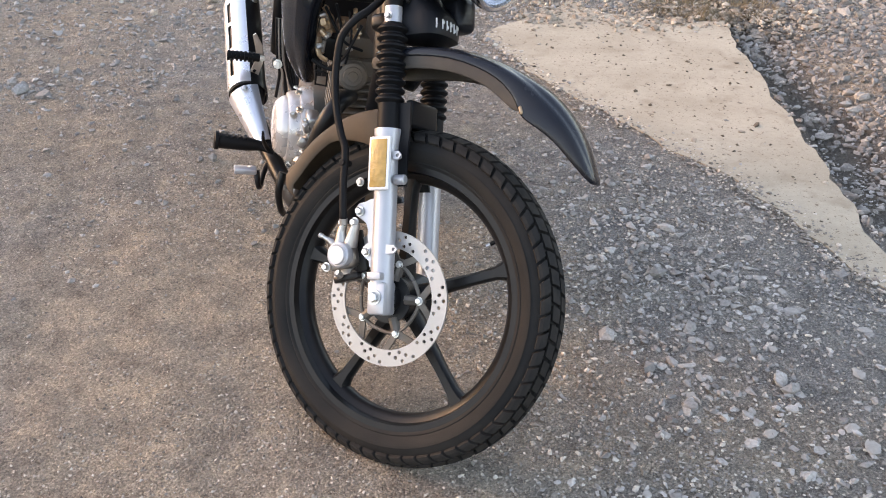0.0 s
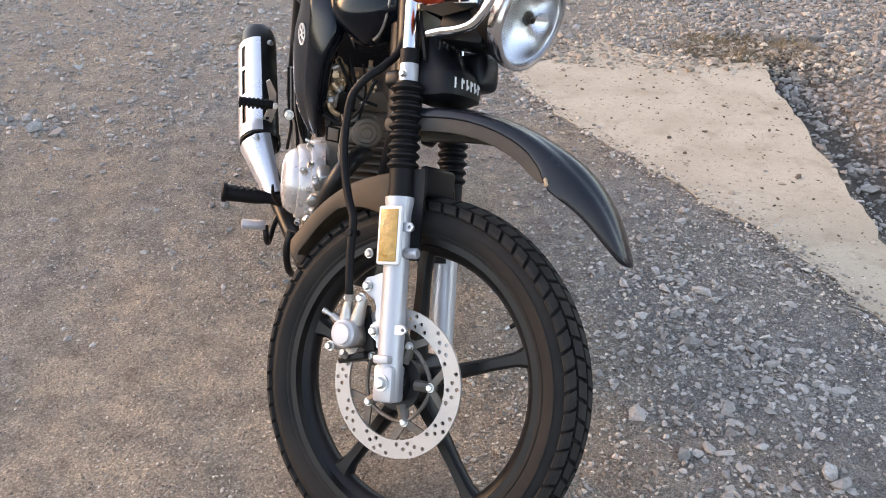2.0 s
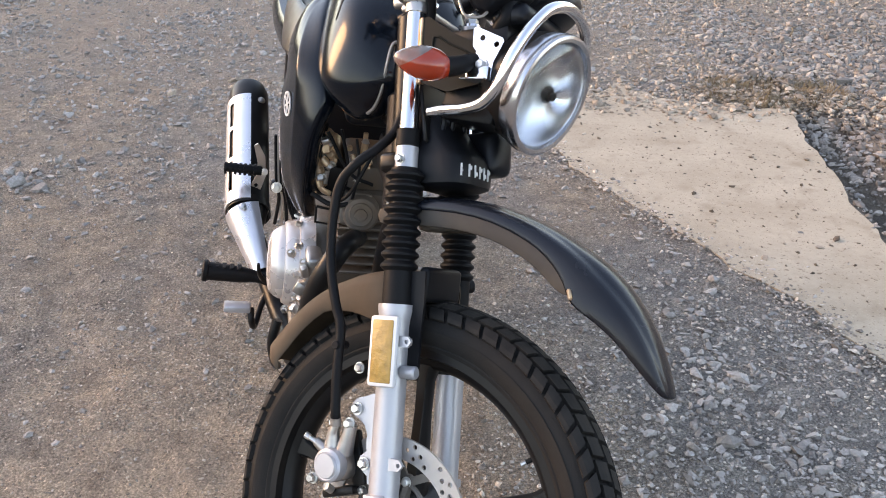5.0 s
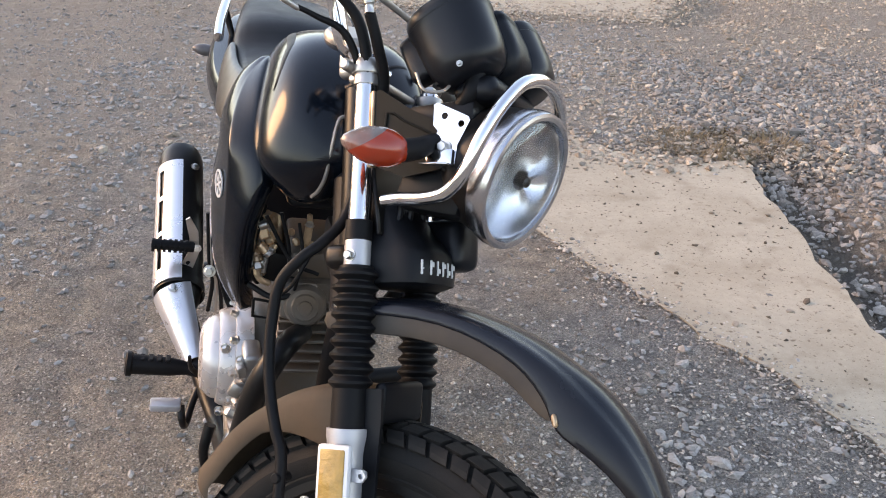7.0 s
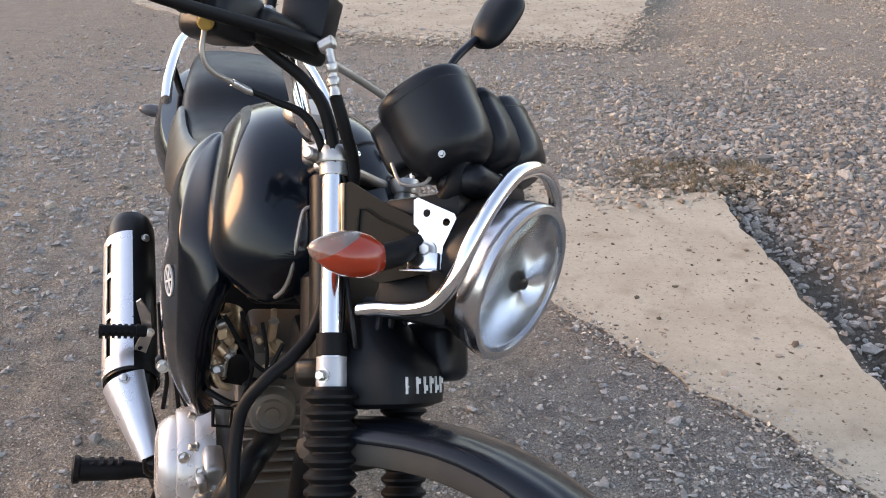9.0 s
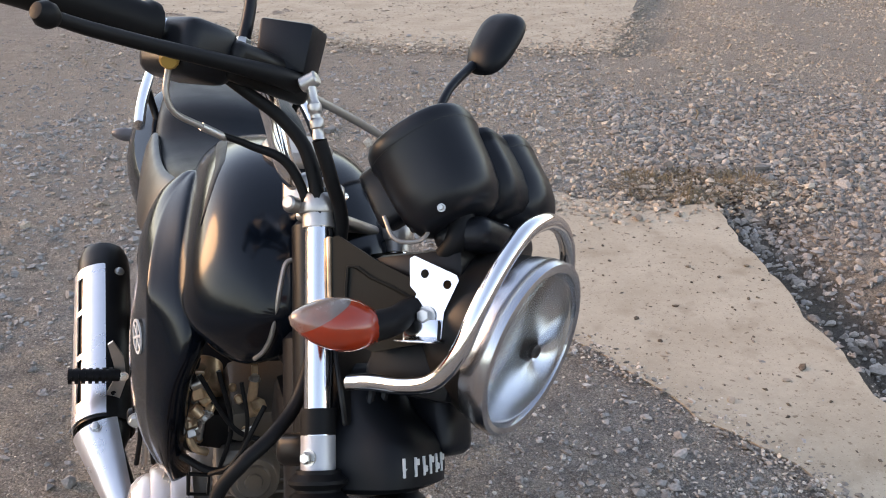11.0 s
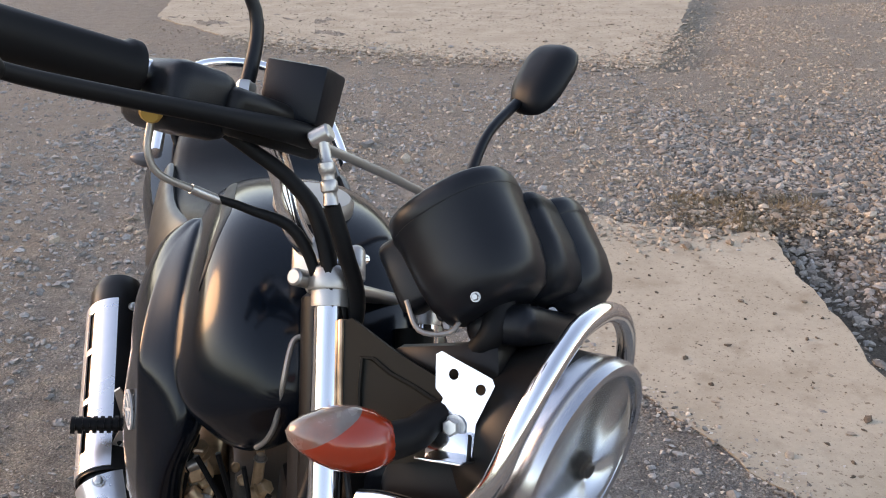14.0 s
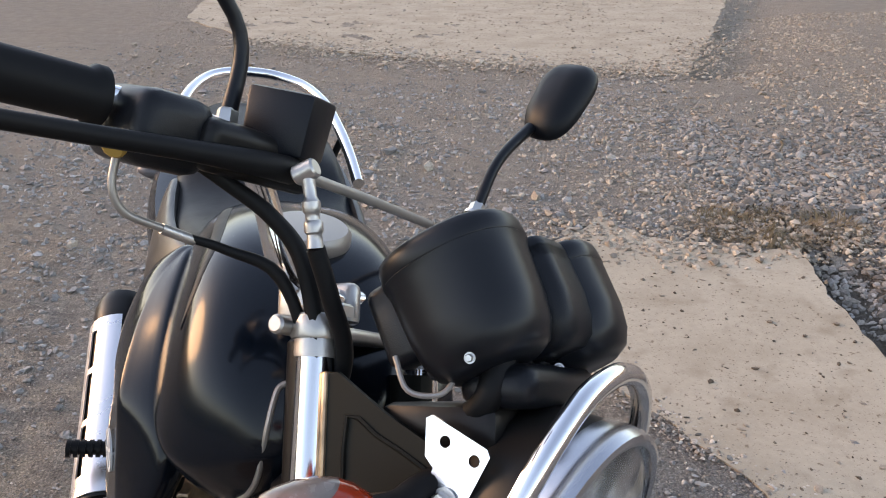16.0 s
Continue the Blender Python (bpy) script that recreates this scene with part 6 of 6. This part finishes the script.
stones("gravel_flat", x, y, z, rng.gamma(2.2, 0.0025, len(x)) + 0.003, FLATS, "flat broken pale stones by the slab", 0.30, 0.65, 0.15)
# fine grit everywhere near
x, y, z = scatter(105000, -1.9, 1.3, 0.7, 4.2, lambda x, y: np.where(on_slab(x, y), 0.03, 0.25 + 0.75 * clump(x, y, 1.7, 3.0)) * seen(x, y) * np.clip((2.2 - y) / 1.2 + 1.0, 0.35, 1))
stones("grit", x, y, z, np.minimum(rng.gamma(2.0, 0.0011, len(x)) + 0.0013, np.where(x < 0, 0.0034, 0.008)), GRIT, "fine grey grit on packed dirt")
x, y, z = scatter(70000, -4.2, 1.5, 1.4, 8.2, lambda x, y: np.where(on_slab(x, y), 0.02, (0.24 + 0.76 * clump(x, y, 2.2, 4.0) ** 1.5) * seen(x, y) * np.clip((y - 1.3) / 2.4, 0.0, 1.0) * np.clip(1.5 - (y - 4.5) / 2.2, 0.25, 1.0)))
stones("grit_far", x, y, z, (rng.gamma(2.2, 0.0027, len(x)) + 0.0022) * np.clip(0.45 + (y - 1.6) / 3.6, 0.45, 1.0), DUSTY, "small dusty grey stones on the far dirt", 0.40, 0.80, 0.30)

x, y, z = scatter(900, -2.2, -1.0, 2.7, 3.5, lambda x, y: np.exp(-((x + 1.6) / 0.22) ** 2 - ((y - 3.06) / 0.13) ** 2))
stones("gravel_patch", x, y, z, rng.gamma(2.2, 0.0034, len(x)) + 0.003, FLATS, "small patch of pale stones on the dirt", 0.4, 0.8, 0.2)

# debris on the slabs
def near_top(x, y):
    return np.clip(1 - np.abs(y - (4.0 - 0.06 * np.sin(x * 9))) / 0.28, 0, 1)


x, y, z = scatter(9000, 0.1, 1.35, 1.7, 4.35, lambda x, y: np.where(on_slab(x, y), 0.05 + 0.9 * near_top(x, y), 0.9 * near_top(x, y)))
stones("slab_debris", x, y, np.maximum(z, 0.001), rng.gamma(1.6, 0.0017, len(x)) + 0.0014, WARM, "brown grit and crumbs on the slab")
x, y, z = scatter(900, 0.15, 1.3, 1.7, 4.1, lambda x, y: np.where(on_slab(x, y), 0.5, 0.0))
stones("slab_clods", x, y, np.full(len(x), 0.001), rng.gamma(1.5, 0.0016, len(x)) + 0.0022, CLOD, "dark crumbs of soil on the slab", 0.35, 0.7, 0.3)
x, y, z = scatter(3200, 0.35, 1.75, 3.6, 4.6, lambda x, y: near_top(x, y) ** 0.7)
stones("slab_end_gravel", x, y, np.maximum(z, 0.001), rng.gamma(2.2, 0.0030, len(x)) + 0.003, WARM, "tan gravel spilt over the slab's end", 0.4, 0.8, 0.2)
x, y, z = scatter(9000, -2.6, 3.6, 7.0, 12.0, lambda x, y: 0.25 + 0.75 * clump(x, y, 1.0, 9.0))
stones("far_slab_debris", x, y, np.maximum(z, 0.003), rng.gamma(2.0, 0.0028, len(x)) + 0.002, WARM, "gravel crumbs on the far slab")
tf = rng.uniform(0, 5, 5200)
fx = np.interp(tf, range(6), [-1.6, -0.9, 0.05, 0.9, 1.71, 2.29]) + rng.normal(0, 0.16, 5200)
fy = np.interp(tf, range(6), [8.5, 8.0, 7.55, 7.35, 7.13, 8.63]) + rng.normal(0, 0.22, 5200) * np.where(tf > 4, 0.3, 1.0)
stones("far_edge_grit", fx, fy, np.full(5200, 0.003), rng.gamma(2.4, 0.0030, 5200) + 0.002, WARM, "gravel spread over the far slab's edge")
edge = [(1.11, 1.62), (1.02, 1.8), (0.95, 2.08), (0.86, 2.31), (0.62, 2.70), (0.48, 2.94), (0.31, 3.28), (0.18, 3.70)]
ts = rng.uniform(0, 7, 2600)
ex, ey = np.interp(ts, range(8), [q[0] for q in edge]) + rng.normal(0, 0.035, 2600), np.interp(ts, range(8), [q[1] for q in edge]) + rng.normal(0, 0.035, 2600)
stones("edge_grit", ex, ey, np.full(2600, 0.0), rng.gamma(1.6, 0.0016, 2600) + 0.0013, GRIT, "grit along the slab edge")

STRAW = mat("dry_straw", (0.17, 0.122, 0.066), 0.8, var=0.4, scale=40)


def grass_tuft(cx, cy, spread, n, length):
    """Dry blades lying flat over the slab corner."""
    bm = bmesh.new()
    for _ in range(n):
        a, r = random.uniform(0, 2 * math.pi), spread * math.sqrt(random.random())
        px, py = cx + r * math.cos(a) * 1.4, cy + r * math.sin(a)
        h = random.uniform(0.2, 1.0) * length
        d = Vector((math.cos(a * 3.1), math.sin(a * 3.1), 0))
        s_ = Vector((-d.y, d.x, 0)) * random.uniform(0.0008, 0.0016)
        z0 = max(0.0, ground_z(px, py))
        p0 = Vector((px, py, z0))
        p1 = p0 + d * h * 0.5 + Vector((0, 0, h * random.uniform(0.1, 0.5)))
        p2 = p0 + d * h + Vector((0, 0, h * random.uniform(0.0, 0.35)))
        v = [bm.verts.new(q) for q in (p0 - s_, p0 + s_, p1 + s_, p1 - s_, p2)]
        bm.faces.new((v[0], v[1], v[2], v[3]))
        bm.faces.new((v[3], v[2], v[4]))
    me = bpy.data.meshes.new("dry_grass")
    bm.to_mesh(me)
    bm.free()
    me.materials.append(STRAW)
    return tagged(new("dry_grass", me), "flattened dry straw-coloured grass at the slab corner", "grass", kind="stuff")


grass_tuft(1.27, 4.14, 0.24, 1700, 0.07)
tw = tube([(1.66, 5.16, 0.010), (1.70, 5.24, 0.018), (1.72, 5.32, 0.012), (1.76, 5.36, 0.010)], [0.004, 0.005, 0.004, 0.002], 6, 4)
me = bpy.data.meshes.new("twig")
tw.to_mesh(me)
tw.free()
me.materials.append(STRAW)
tagged(new("twig", me), "short pale dry twig lying on gravel", "twig")


def single_stone(x, y, size, material):
    """A flat broken stone of its own."""
    bm = bmesh.new()
    bmesh.ops.create_icosphere(bm, subdivisions=2, radius=1.0)
    k = random.uniform(0, 50)
    fl = random.uniform(0.18, 0.32)
    rz = random.uniform(0, 6.28)
    for v in bm.verts:
        w = 1 + 0.45 * noise.noise(v.co * 1.3 + Vector((k, k, k)))
        q = Vector((v.co.x * w * size, v.co.y * w * size * 0.72, v.co.z * w * size * fl))
        v.co = Matrix.Rotation(rz, 3, "Z") @ q
    low = min(v.co.z for v in bm.verts)
    me = bpy.data.meshes.new("stone")
    bm.to_mesh(me)
    bm.free()
    me.materials.append(material)
    ob = tagged(new("stone", me), "loose flat grey broken stone lying on the gravel", "stone", "stones by the slab")
    ob.location = (x, y, ground_z(x, y) - low * 0.45)
    return ob


PALE = mat("pale_stone", (0.36, 0.328, 0.29), 0.85, var=0.25, scale=90, bump=0.5, bump_scale=250)
for x, y, r in ((0.874, 1.398, 0.020), (0.812, 1.182, 0.022), (0.407, 1.253, 0.011), (0.808, 1.62, 0.019), (0.796, 1.235, 0.018), (0.632, 1.217, 0.018), (0.81, 1.954, 0.018), (0.868, 2.047, 0.018), (0.539, 1.383, 0.013), (0.43, 1.206, 0.011),
                (0.36, 1.175, 0.010), (0.983, 1.859, 0.017), (0.552, 1.508, 0.013), (0.683, 1.64, 0.013), (0.505, 1.327, 0.012), (0.815, 1.70, 0.016), (0.589, 2.523, 0.015), (0.564, 2.053, 0.013), (0.773, 1.76, 0.015), (0.488, 1.683, 0.012),
                (0.567, 2.593, 0.013), (0.72, 1.48, 0.014), (0.95, 1.55, 0.017), (1.05, 1.38, 0.020), (0.66, 1.88, 0.013)):
    single_stone(x, y, r * 0.95, PALE)
